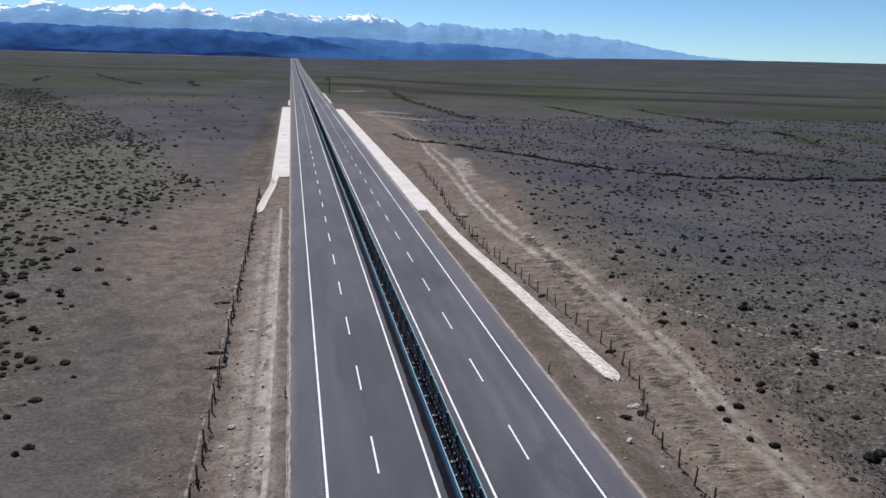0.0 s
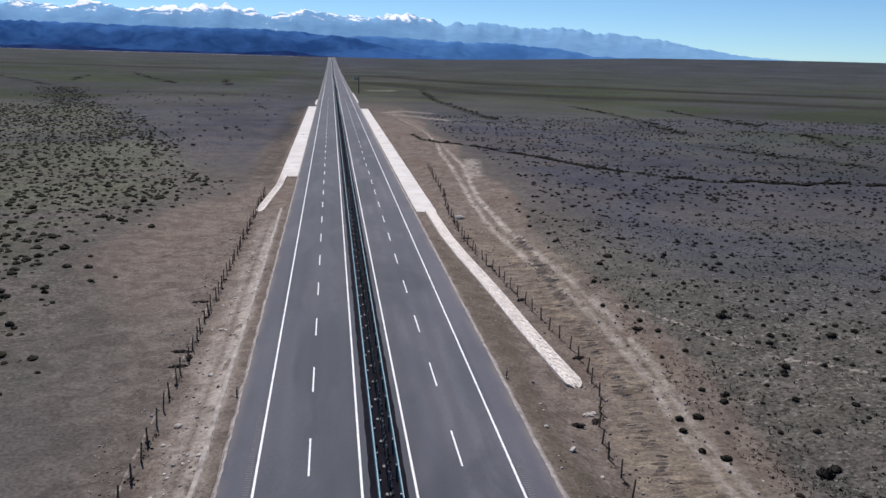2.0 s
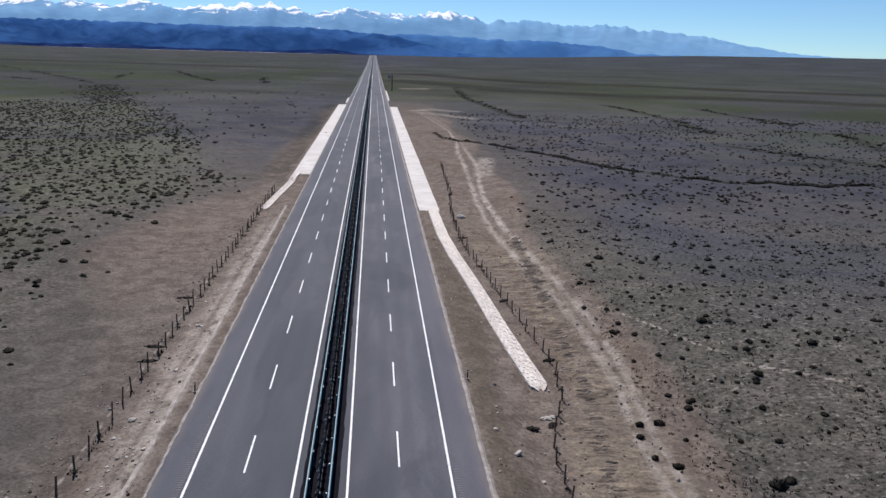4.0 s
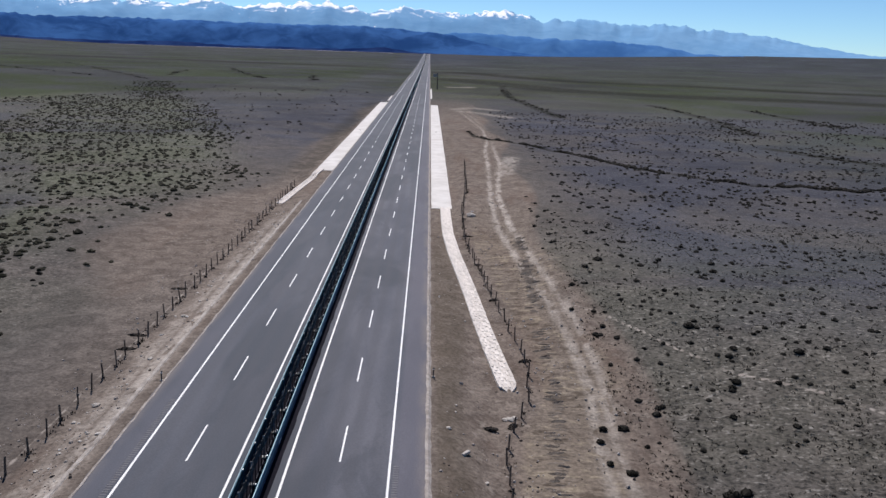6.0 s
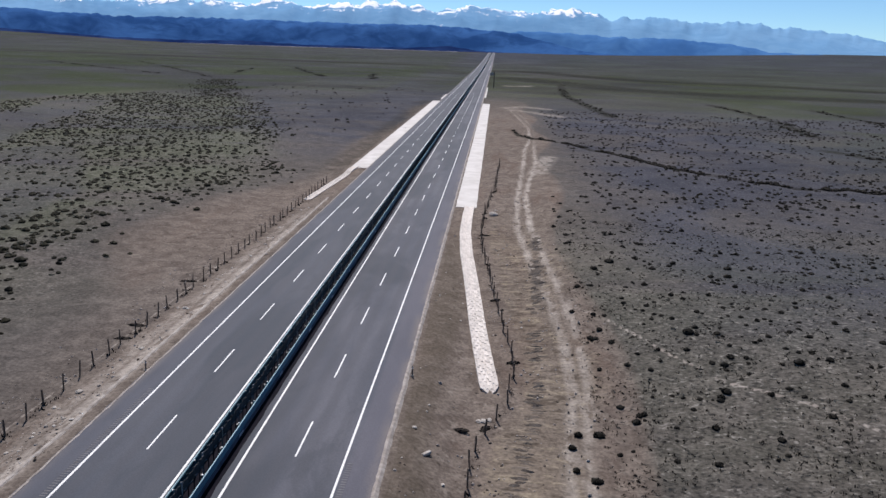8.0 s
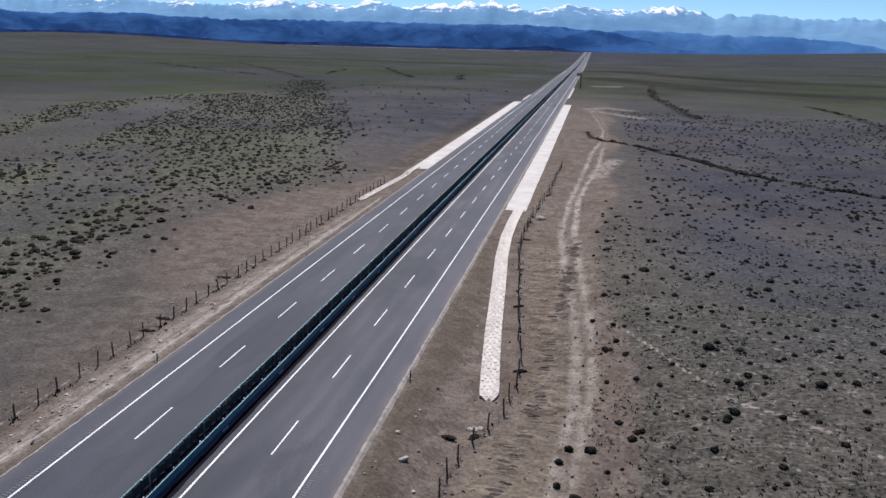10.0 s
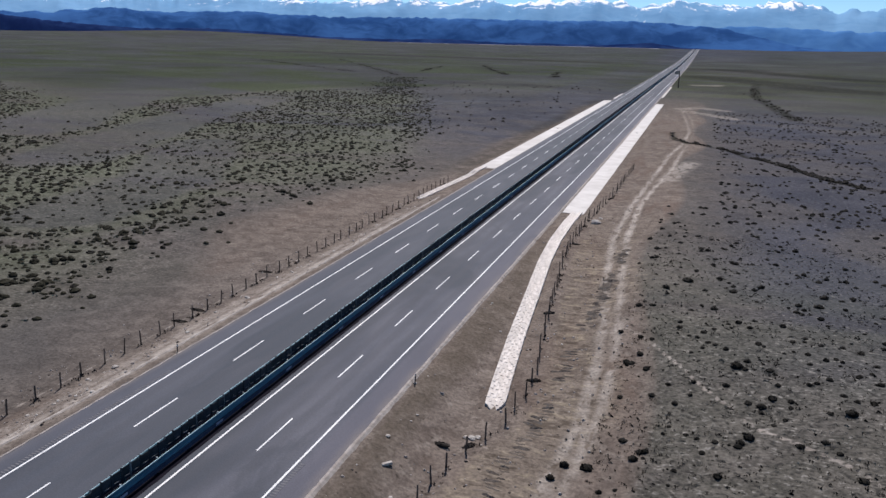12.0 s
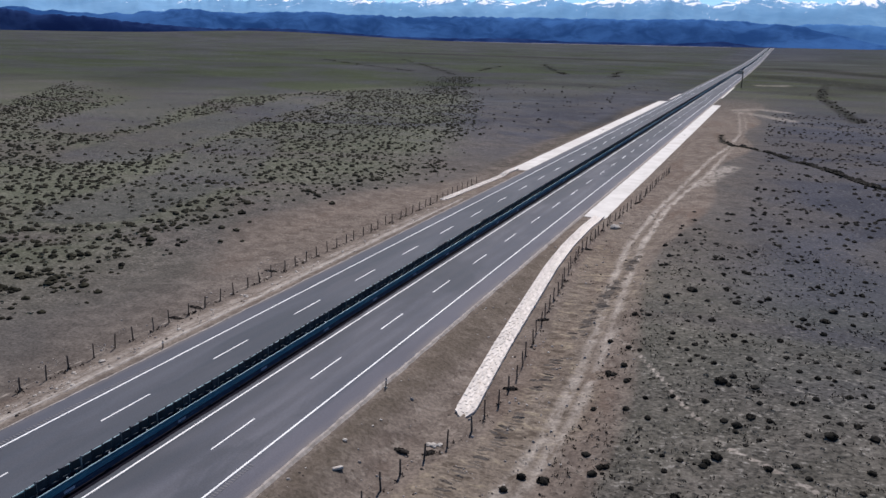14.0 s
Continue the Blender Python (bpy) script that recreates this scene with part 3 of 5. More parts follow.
def build_road():
    def edge(x, y):
        return (0.10 * noise.noise((x, y * 0.35, 0.0)) + 0.05 * noise.noise((x, y * 1.6, 5.0)), 0.0) if abs(x) > 11 else (0.0, 0.0)

    ys = list(np.arange(ROAD_START, 260, 0.8)) + list(np.arange(260, ROAD_END, 40.0))
    section = [(-PAVED, -0.7), (PAVED + 0.15, -0.7), (PAVED + 0.15, -0.16), (9.15, -0.05), (0.9, 0.0), (-0.9, 0.0), (-9.15, -0.05), (-PAVED, -0.16)]
    road = new("road", extrude_along("road", section, ys, ASPHALT, edge))
    tagged(road, "two grey asphalt carriageways with a narrow median", "road", kind="structure")
    height = lambda x: 0.0 if abs(x) < 0.9 else -0.05 * (abs(x) - 0.9) / 8.25  # noqa: E731
    for x in (-INNER_LINE - 2 * LANE, -INNER_LINE, INNER_LINE, INNER_LINE + 2 * LANE):
        z = height(x)
        worn = lambda px, y: (0.012 * noise.noise((px * 9, y * 0.8, 2.0)), 0.0)  # noqa: E731
        ys = list(np.arange(ROAD_START, 200, 1.5)) + list(np.arange(200, ROAD_END, 40.0))
        mesh = extrude_along("edge_line", [(x - 0.085, z - 0.02), (x + 0.085, z - 0.02), (x + 0.085, z + 0.006), (x - 0.085, z + 0.006)], ys, PAINT, worn)
        line = new("edge_line", mesh)
        line.parent = road
        tagged(line, "solid white painted line")
    bm = bmesh.new()
    box(bm, -0.07, 0.07, 0.0, 5.4, -0.02, 0.006)
    dash = mesh_of("lane_dash", bm, PAINT)
    for x, first in ((-INNER_LINE - LANE, 50.0), (INNER_LINE + LANE, 50.3)):
        for k in range(-4, 34):
            ob = new("lane_dash", dash)
            ob.parent = road
            ob.location = (x, first + 13.8 * k, height(x))
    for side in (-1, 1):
        # Tar beside the rails; its near-black colour takes in their shade too.
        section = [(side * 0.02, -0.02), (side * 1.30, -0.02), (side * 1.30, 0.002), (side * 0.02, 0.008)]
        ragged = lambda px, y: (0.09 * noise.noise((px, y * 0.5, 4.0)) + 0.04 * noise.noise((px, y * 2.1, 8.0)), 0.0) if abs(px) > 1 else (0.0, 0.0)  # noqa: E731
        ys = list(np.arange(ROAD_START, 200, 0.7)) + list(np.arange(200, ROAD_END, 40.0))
        strip = new("shaded_tar_strip", extrude_along("shaded_tar_strip", section, ys, BITUMEN, ragged))
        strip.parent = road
        tagged(strip, "black tar strip with painted-in shade along the median barrier")
        bars = [(min(side * 9.42, side * 9.82), max(side * 9.42, side * 9.82), y, y + 0.13, -0.08, -0.056) for y in np.arange(30.0, 60.0 if side < 0 else 50.0, 0.30)]
        rumble = new("rumble_strip", boxes_mesh("rumble_strip", bars, RUMBLE))
        rumble.parent = road
        tagged(rumble, "row of short grey rumble bars", kind="stuff")
    return road


def build_verges():
    """The gravel edge on both sides of the pavement and the low ridge of graded earth on the left."""
    for side, x0, x1 in ((1, 11.72, 12.16), (-1, 11.55, 11.86)):
        def crumbled(x, y, mid=(x0 + x1) / 2):
            out = abs(x) > mid
            return (side * ((0.13 if out else 0.06) * noise.noise((x, y * 0.45, 9.0)) + 0.09 * noise.noise((x, y * 2.3, 2.0))), 0.03 * noise.noise((x, y * 1.4, 6.0)))

        ys = list(np.arange(ROAD_START, 230, 0.6)) + list(np.arange(230, 1500, 20.0))
        section = [(side * x0, -0.5), (side * x1, -0.6), (side * x1, -0.30), (side * (x0 + x1) / 2, -0.13), (side * x0, -0.135)]
        edge = new("gravel_edge", extrude_along("gravel_edge", section, ys, KERB_DUST, crumbled))
        tagged(edge, "pale crushed gravel along the edge of the asphalt", "gravel", kind="structure")

    def lumpy(x, y):
        return (0.18 * noise.noise((1.0, y * 0.12, 3.0)) + 0.07 * noise.noise((x, y * 0.9, 1.0)), 0.06 * noise.noise((x, y * 0.8, 7.0)))

    section = [(-13.75, -0.95), (-12.85, -0.9), (-12.95, -0.42), (-13.12, -0.27), (-13.4, -0.30), (-13.68, -0.52)]
    berm = new("earth_berm", extrude_along("earth_berm", section, list(np.arange(10, 148, 0.5)), CREAM_EARTH, lumpy))
    tagged(berm, "low crumbling ridge of pale graded earth", "berm", kind="structure")


# ---- median ----
RAIL_X = {-1: -0.80, 1: 0.72}
SCREEN_X, BAY, FIRST_BAY = -0.06, 3.65, 25.1


def beam_section(side):
    """The closed section of a corrugated guard rail whose face looks to the given side."""
    face = [(0.0, 0.56), (0.05, 0.60), (0.05, 0.68), (0.01, 0.74), (0.01, 0.79), (0.05, 0.85), (0.05, 0.93), (0.01, 0.99), (0.05, 1.04), (0.05, 1.09), (0.0, 1.12)]
    outer = [(RAIL_X[side] + side * x, z) for x, z in face]
    return outer + [(RAIL_X[side] - side * 0.06, 1.12), (RAIL_X[side] - side * 0.06, 0.56)]


def lower_section(side):
    face = [(0.0, 0.12), (0.045, 0.17), (0.045, 0.25), (0.0, 0.31), (0.0, 0.36), (0.045, 0.42), (0.045, 0.50), (0.0, 0.54)]
    outer = [(RAIL_X[side] + side * x, z) for x, z in face]
    return outer + [(RAIL_X[side] - side * 0.06, 0.54), (RAIL_X[side] - side * 0.06, 0.12)]


def build_guard_rails():
    bm = bmesh.new()
    box(bm, -0.06, 0.06, -0.05, 0.05, -0.1, 1.12, 0.012)
    post_mesh = mesh_of("post", bm, TEAL)
    bm = bmesh.new()
    box(bm, -0.05, 0.05, -0.07, 0.07, 1.12, 1.21, 0.015)
    cap_mesh = mesh_of("reflector", bm, GALVANISED)
    bm = bmesh.new()
    box(bm, -0.012, 0.012, -0.55, 0.35, 0.28, 0.48, 0.006)
    plate_mesh = mesh_of("splice_plate", bm, PALE_BLUE)
    for side in (-1, 1):
        x = RAIL_X[side]
        rail = new("guard_rail")
        tagged(rail, "teal painted steel guard rail along the median", "guard rail", "median guard rails")
        ys = list(np.arange(-20, 240, 4.0)) + list(np.arange(240, ROAD_END, 40.0))
        beam = new("beam", extrude_along("beam", beam_section(side), ys, TEAL))
        beam.parent = rail
        # Lower part of the rail, in a darker blue than the upper beam.
        lower = new("lower_beam", extrude_along("lower_beam", lower_section(side), ys, DARK_BLUE))
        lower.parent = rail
        tagged(lower, "dark blue lower beam")
        # Added pale strip: its colour paints the sun caught by the rail's top.
        cap = new("sunlit_edge", extrude_along("sunlit_edge", [(x - side * 0.015, 1.125), (x + side * 0.04, 1.125), (x + side * 0.05, 1.145), (x + side * 0.035, 1.165), (x - side * 0.01, 1.165), (x - side * 0.02, 1.145)], ys, SUNLIT_TEAL))
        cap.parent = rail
        tagged(cap, "top edge of the rail, coloured pale as sunlit")
        for k in range(48):
            y = FIRST_BAY + BAY * k + (1.9 if side > 0 else 0.0)
            post = shared_part("post", post_mesh, rail, Matrix.Translation((x - side * 0.14, y, 0.0)))
            tagged(shared_part("reflector", cap_mesh, post, Matrix()), "small grey reflector cap")
            # A pale plate at every third post of the right rail.
            if side > 0 and k % 3 == 1:
                tagged(shared_part("splice_plate", plate_mesh, rail, Matrix.Translation((x + 0.062, y, 0.0))), "pale blue-grey plate low on the rail")
        far = [(x - side * 0.14 - 0.06, x - side * 0.14 + 0.06, y, y + 0.1, -0.1, 1.16) for y in np.arange(204, 700, BAY)]
        rest = new("far_post", boxes_mesh("far_post", far, TEAL))
        rest.parent = rail
        tagged(rest, kind="stuff")


def build_glare_screen():
    """Anti-glare screen between the rails: bays of a footed post, thin uprights and dark blades over a bar."""
    bm = bmesh.new()
    box(bm, -0.035, 0.035, -0.035, 0.035, 0.0, 1.76, 0.012)
    box(bm, -0.09, 0.09, -0.02, 0.02, 1.68, 1.80, 0.015)
    upright_mesh = mesh_of("upright", bm, SCREEN)
    bm = bmesh.new()
    box(bm, -0.05, 0.05, -0.05, 0.05, 0.0, 1.70, 0.015)
    box(bm, -0.10, 0.10, -0.03, 0.03, 1.66, 1.80, 0.02)
    post_mesh = mesh_of("post", bm, UPRIGHT)
    bm = bmesh.new()
    box(bm, -0.22, 0.22, -0.17, 0.17, 0.0, 0.10, 0.02)
    foot_mesh = mesh_of("foot", bm, UPRIGHT)
    bm = bmesh.new()
    box(bm, -0.03, 0.03, 0.0, BAY, 0.86, 0.92, 0.01)
    bar_mesh = mesh_of("bar", bm, SCREEN)
    bm = bmesh.new()
    box(bm, -0.045, 0.045, -0.17, 0.17, 0.925, 0.97, 0.01)
    clip_mesh = mesh_of("bracket", bm, UPRIGHT)
    blade_meshes = []
    for k in range(4):
        bm = bmesh.new()
        box(bm, -0.014, 0.014, -0.385, 0.385, 0.0, 0.66, 0.006)
        for v in bm.verts:
            v.co.x += 0.03 * math.sin(3.2 * v.co.y) + 0.03 * noise.noise((v.co.y * 2, v.co.z * 2, k))
            v.co.y += 0.04 * (v.co.z - 0.35)
        blade_meshes.append(mesh_of("blade", bm, SCREEN))
    step = BAY / 4
    bay = new("glare_screen")
    tagged(bay, "dark bladed anti-glare screen between the guard rails", "glare screen", "anti-glare screen bays")
    post = shared_part("post", post_mesh, bay, Matrix())
    tagged(shared_part("foot", foot_mesh, post, Matrix()), "grey steel foot plate")
    shared_part("bar", bar_mesh, bay, Matrix())
    for k in range(4):
        if k:
            shared_part("upright", upright_mesh, bay, pose(0, step * k, 0, random.uniform(-2, 2), random.uniform(-3, 3), random.uniform(-8, 8)))
        shared_part("blade", blade_meshes[k], bay, pose(0, step * (k + 0.5), 0.99, random.uniform(-2, 2), 0, random.uniform(-7, -2)))
        tagged(shared_part("bracket", clip_mesh, bay, pose(0, step * (k + 0.5), 0, 0, 0, random.uniform(-14, 4))), "small grey steel bracket")
    bay.matrix_basis = pose(SCREEN_X, FIRST_BAY, 0)
    for k in range(1, 40):
        copy_thing(bay, pose(SCREEN_X + random.uniform(-0.03, 0.03), FIRST_BAY + BAY * k, random.uniform(-0.02, 0.02), 0, random.uniform(-2, 2), random.uniform(-1.0, 1.0)))
    verts, faces = [], []

    def slab(x, y0, y1, z0, z1, half):
        n = len(verts)
        verts.extend([(x + u, v, z) for z in (z0, z1) for u, v in ((-half, y0), (half, y0), (half, y1), (-half, y1))])
        faces.extend([tuple(n + i for i in f) for f in ((4, 5, 6, 7), (0, 1, 5, 4), (1, 2, 6, 5), (2, 3, 7, 6), (3, 0, 4, 7))])

    first = FIRST_BAY + BAY * 40
    for y in np.arange(first, 700.0, step):
        slab(SCREEN_X, y - 0.04, y + 0.04, 0.0, 1.78, 0.05)
        if y < 420:
            slab(SCREEN_X, y + 0.1, y + 0.84, 0.98, 1.68, 0.02)
    for y in np.arange(first, ROAD_END, 60.0):
        slab(SCREEN_X, y, y + 60, 0.86 if y < 420 else 0.5, 0.92 if y < 420 else 1.66, 0.03 if y < 420 else 0.06)
    mesh = bpy.data.meshes.new("far_glare_screen")
    mesh.from_pydata([(x, y, z + road_rise(y)) for x, y, z in verts], [], faces)
    mesh.materials.append(SCREEN)
    tagged(new("far_glare_screen", mesh), "dark anti-glare screen running on into the distance", "glare screen", kind="stuff")


# ---- drains ----
def build_aprons():
    for side, x0, x1, y0, y1 in ((1, 12.3, 16.25, 143.3, 424.0), (-1, 11.8, 16.0, 185.5, 436.0), (1, 12.3, 13.3, 478.0, 600.0), (-1, 12.0, 13.0, 452.0, 500.0)):
        def rough(x, y):
            return (side * 0.12 * noise.noise((x * 3, y * 0.3, 1.0)), 0.02 * noise.noise((x, y * 0.6, 4.0)))

        section = [(side * x0, -0.7), (side * x1, -1.2), (side * x1, -0.26), (side * (x0 + x1) / 2, -0.24), (side * x0, -0.20)]
        slab = new("concrete_apron", extrude_along("concrete_apron", section, list(np.arange(y0, y1, 1.4)), CONCRETE, rough))
        if y0 < 200:
            bm = bmesh.new()
            mid = side * (x0 + x1) / 2
            box(bm, mid - 0.3, mid + 0.3, 282.0, 283.2, -0.3, -0.215, 0.03)
            part("drain_cover", bm, BITUMEN, slab, "small dark drain cover")
        tagged(slab, "long pale concrete apron beside the carriageway", "apron", "concrete drainage aprons", "structure")


RIGHT_DRAIN = [(14.95, 144.2), (14.9, 134), (15.0, 122), (15.65, 110), (16.9, 96), (18.0, 82.6), (18.8, 74.6), (19.65, 66.8)]
LEFT_DRAIN = [(-14.9, 187), (-15.6, 173), (-16.5, 162), (-17.45, 147.5)]


def build_drain(line, half_width, sunk, label):
    """A drain paved with whitewashed stones: a mortar trough and rows of stones in it."""
    line = np.array(line, float)
    steps = np.hypot(*np.diff(line, axis=0).T)
    along = np.r_[0, np.cumsum(steps)]
    total = along[-1]
    across_profile = [(-1.0, 0.10), (-0.55, -0.06), (0.0, -0.16), (0.55, -0.06), (1.0, 0.10)]

    def at(d):
        x, y = np.interp(d, along, line[:, 0]), np.interp(d, along, line[:, 1])
        e = 1.5
        tx = np.interp(d + e, along, line[:, 0]) - np.interp(d - e, along, line[:, 0])
        ty = np.interp(d + e, along, line[:, 1]) - np.interp(d - e, along, line[:, 1])
        n = math.hypot(tx, ty)
        return Vector((x, y, float(ground_height(x, y)) + sunk - 0.10 * max(0.0, 1 - (total - d) / 0.7))), Vector((tx / n, ty / n, 0.0))

    thing = tagged(new("stone_drain"), label, "drain", "roadside stone drains")
    verts, faces, n = [], [], len(across_profile)
    ds = list(np.arange(0, total, 0.7)) + [total]
    for d in ds:
        p, t = at(d)
        s = Vector((t.y, -t.x, 0))
        w = half_width * min(1.0, 0.45 + 0.55 * (total - d) / 0.9)
        verts += [tuple(p + s * (u * w) + Vector((0, 0, v))) for u, v in across_profile]
        verts += [tuple(p + s * (u * w * 1.04) + Vector((0, 0, -0.6))) for u in (1, -1)]
    m = n + 2
    for r in range(len(ds) - 1):
        for c in range(m):
            e = (c + 1) % m
            faces.append((r * m + c, r * m + e, (r + 1) * m + e, (r + 1) * m + c))
    faces += [tuple(range(m))[::-1], tuple((len(ds) - 1) * m + c for c in range(m))]
    bed = bpy.data.meshes.new("bed")
    bed.from_pydata(verts, [], faces)
    bed.materials.append(MORTAR)
    ob = new("bed", bed)
    ob.parent = thing
    tagged(ob, "dusty mortar bed of the drain")
    shapes = []
    for k in range(5):
        bm = bmesh.new()
        box(bm, -0.5, 0.5, -0.5, 0.5, -0.5, 0.5, 0.05)
        for v in bm.verts:
            v.co += Vector((random.uniform(-0.05, 0.05), random.uniform(-0.05, 0.05), random.uniform(-0.01, 0.01)))
        shapes.append(mesh_of("stone", bm, BLOCK))
    columns, length = 7, 1.5
    rows = int(total / length)
    singles, joined_v, joined_f = 0, [], []
    for r in range(rows, 0, -1):
        for c in range(columns):
            d = min(max((r - 0.5 + random.uniform(-0.06, 0.06) + (0.0, 0.45, 0.2, -0.3, 0.3, -0.1, 0.4)[c]) * length, 0.2), total - 0.15)
            p, t = at(d)
            s = Vector((t.y, -t.x, 0))
            u = -1 + (2 * c + 1) / columns
            if abs(u) > 0.5 and total - d < 0.5:
                continue
            z = np.interp(u, [q[0] for q in across_profile], [q[1] for q in across_profile])
            tilt = math.atan2(0.22 * u, 1)
            m = Matrix.Translation(p + s * (u * half_width) + Vector((0, 0, z - 0.052 + random.uniform(-0.002, 0.002))))
            m = m @ Matrix.Rotation(math.atan2(t.y, t.x) - math.pi / 2 + random.uniform(-0.08, 0.08), 4, "Z") @ Matrix.Rotation(-tilt, 4, "Y")
            m = m @ Matrix.Diagonal((2 * half_width / columns * random.uniform(0.99, 1.06), length * random.uniform(1.06, 1.2), 0.12, 1))
            if singles < 300:
                shared_part("stone", random.choice(shapes), thing, m)
                singles += 1
            else:
                shape, n0 = random.choice(shapes), len(joined_v)
                joined_v += [tuple(m @ v.co) for v in shape.vertices]
                joined_f += [tuple(n0 + i for i in f.vertices) for f in shape.polygons]
    if joined_v:
        mesh = bpy.data.meshes.new("far_paving")
        mesh.from_pydata(joined_v, [], joined_f)
        mesh.materials.append(BLOCK)
        rest = new("far_paving", mesh)
        rest.parent = thing
        tagged(rest, kind="stuff")


# ---- fences ----
def post_shape(height, radius):
    bm = bmesh.new()
    made = bmesh.ops.create_cone(bm, cap_ends=True, segments=7, radius1=radius, radius2=radius * 0.8, depth=height, matrix=Matrix.Translation((0, 0, height / 2)))
    bmesh.ops.subdivide_edges(bm, edges=[e for e in bm.edges if abs(e.verts[0].co.z - e.verts[1].co.z) > 0.5], cuts=2)
    for v in bm.verts:
        v.co.x += 0.035 * noise.noise((v.co.z * 2, radius * 50, height * 9))
        v.co.y += 0.035 * noise.noise((v.co.z * 2, 9 + radius * 50, height * 9))
    return mesh_of("post", bm, WOOD)


def build_fence(places, label):
    fence = tagged(new("fence"), label, "fence", "roadside wire fences")
    shapes = [post_shape(h, r) for h, r in ((1.95, 0.085), (2.05, 0.075), (1.85, 0.095), (2.0, 0.08))]
    tops = []
    for x, y in places:
        z = rough_height(x, y) - 0.4
        lean = (random.uniform(-4, 4), random.uniform(-4, 4))
        shared_part("post", random.choice(shapes), fence, pose(x, y, z, *lean, random.uniform(0, 360)))
        tops.append(Vector((x, y, z)))
    for level in (0.75, 1.15, 1.6):
        verts, faces = [], []
        for a, b in zip(tops, tops[1:]):
            for f0, f1 in ((0.0, 0.5), (0.5, 1.0)):
                n = len(verts)
                for f in (f0, f1):
                    p = a.lerp(b, f) + Vector((0, 0, level - (0.06 if f == 0.5 else 0.0)))
                    verts += [tuple(p + Vector(o)) for o in ((0.006, 0, -0.004), (-0.006, 0, -0.004), (0, 0, 0.007))]
                faces += [(n, n + 1, n + 4, n + 3), (n + 1, n + 2, n + 5, n + 4), (n + 2, n, n + 3, n + 5)]
        mesh = bpy.data.meshes.new("wire")
        mesh.from_pydata(verts, [], faces)
        mesh.materials.append(WIRE)
        wire = new("wire", mesh)
        wire.parent = fence


# ---- plants ----
def shrub_geometry(rng, blades, width, height, thick=1.0, core=True):
    """A low cushion shrub: a lumpy core of clumps, with short stiff twigs that stick out of it."""
    verts, faces = [], []
    if core:
        rings, around, off = 3, 8, rng.uniform(0, 50)
        for r in range(rings):
            lift = math.sin(math.pi / 2 * r / rings)
            wide = math.cos(math.pi / 2 * r / rings) * (1.08 if r == 1 else 0.92)
            for k in range(around):
                a = 2 * math.pi * (k + 0.5 * (r % 2)) / around
                f = 0.49 * width * wide * (1 + 0.5 * noise.noise((math.cos(a) * 1.3 + off, math.sin(a) * 1.3, r * 0.9)))
                verts.append((f * math.cos(a), f * math.sin(a), height * (0.82 * lift - 0.06) * (1 + 0.3 * noise.noise((off, a, r)))))
        verts.append((0.0, 0.0, height * 0.86))
        for r in range(rings - 1):
            for k in range(around):
                a, b = r * around + k, r * around + (k + 1) % around
                faces.append((a, b, b + around, a + around))
        top = (rings - 1) * around
        faces += [(top + k, top + (k + 1) % around, rings * around) for k in range(around)]
    for _ in range(blades):
        a, spread = rng.uniform(0, 2 * math.pi), rng.random() ** 0.55
        base = Vector((math.cos(a), math.sin(a), 0)) * (width * 0.5 * spread * 0.8)
        dome = height * math.sqrt(max(1 - spread**2 * 0.85, 0.05)) * rng.uniform(0.7, 1.0)
        tip = base * 1.18 + Vector((rng.uniform(-0.08, 0.08) * width, rng.uniform(-0.08, 0.08) * width, dome))
        side = Vector((rng.uniform(-1, 1), rng.uniform(-1, 1), rng.uniform(-0.2, 0.3))).normalized() * (width * 0.075 * thick * rng.uniform(0.6, 1.3))
        n = len(verts)
        mid = base.lerp(tip, 0.6)
        verts += [tuple(base + side * 0.4), tuple(base - side * 0.4), tuple(mid - side), tuple(tip), tuple(mid + side)]
        faces += [(n, n + 1, n + 2, n + 4), (n + 2, n + 3, n + 4)]
    return verts, faces


def shrub_mesh(name, seed, blades, width, height, material):
    verts, faces = shrub_geometry(random.Random(seed), blades, width, height)
    mesh = bpy.data.meshes.new(name)
    mesh.from_pydata(verts, [], faces)
    mesh.materials.append(material)
    return mesh


def scatter(name, places, shapes, material, label, category):
    """One object of kind stuff: copies of small plant shapes at rows of x, y, size."""
    arrays = [(np.array(v), f) for v, f in shapes]
    all_v, all_f, count = [], [], 0
    for x, y, size in places:
        v, f = arrays[random.randrange(len(arrays))]
        a = random.uniform(0, 2 * math.pi)
        c, s = math.cos(a) * size, math.sin(a) * size
        z = rough_height(x, y) - 0.03
        flat = random.uniform(0.75, 1.15) * size
        all_v.append(np.stack([x + v[:, 0] * c - v[:, 1] * s, y + v[:, 0] * s + v[:, 1] * c, z + v[:, 2] * flat], -1))
        all_f += [tuple(count + i for i in face) for face in f]
        count += len(v)
    mesh = bpy.data.meshes.new(name)
    mesh.from_pydata(np.concatenate(all_v).tolist(), [], all_f)
    mesh.materials.append(material)
    return tagged(new(name, mesh), label, category, kind="stuff")


def patchy(x, y, size, seed):
    return noise.noise((x / size, y / size, seed))


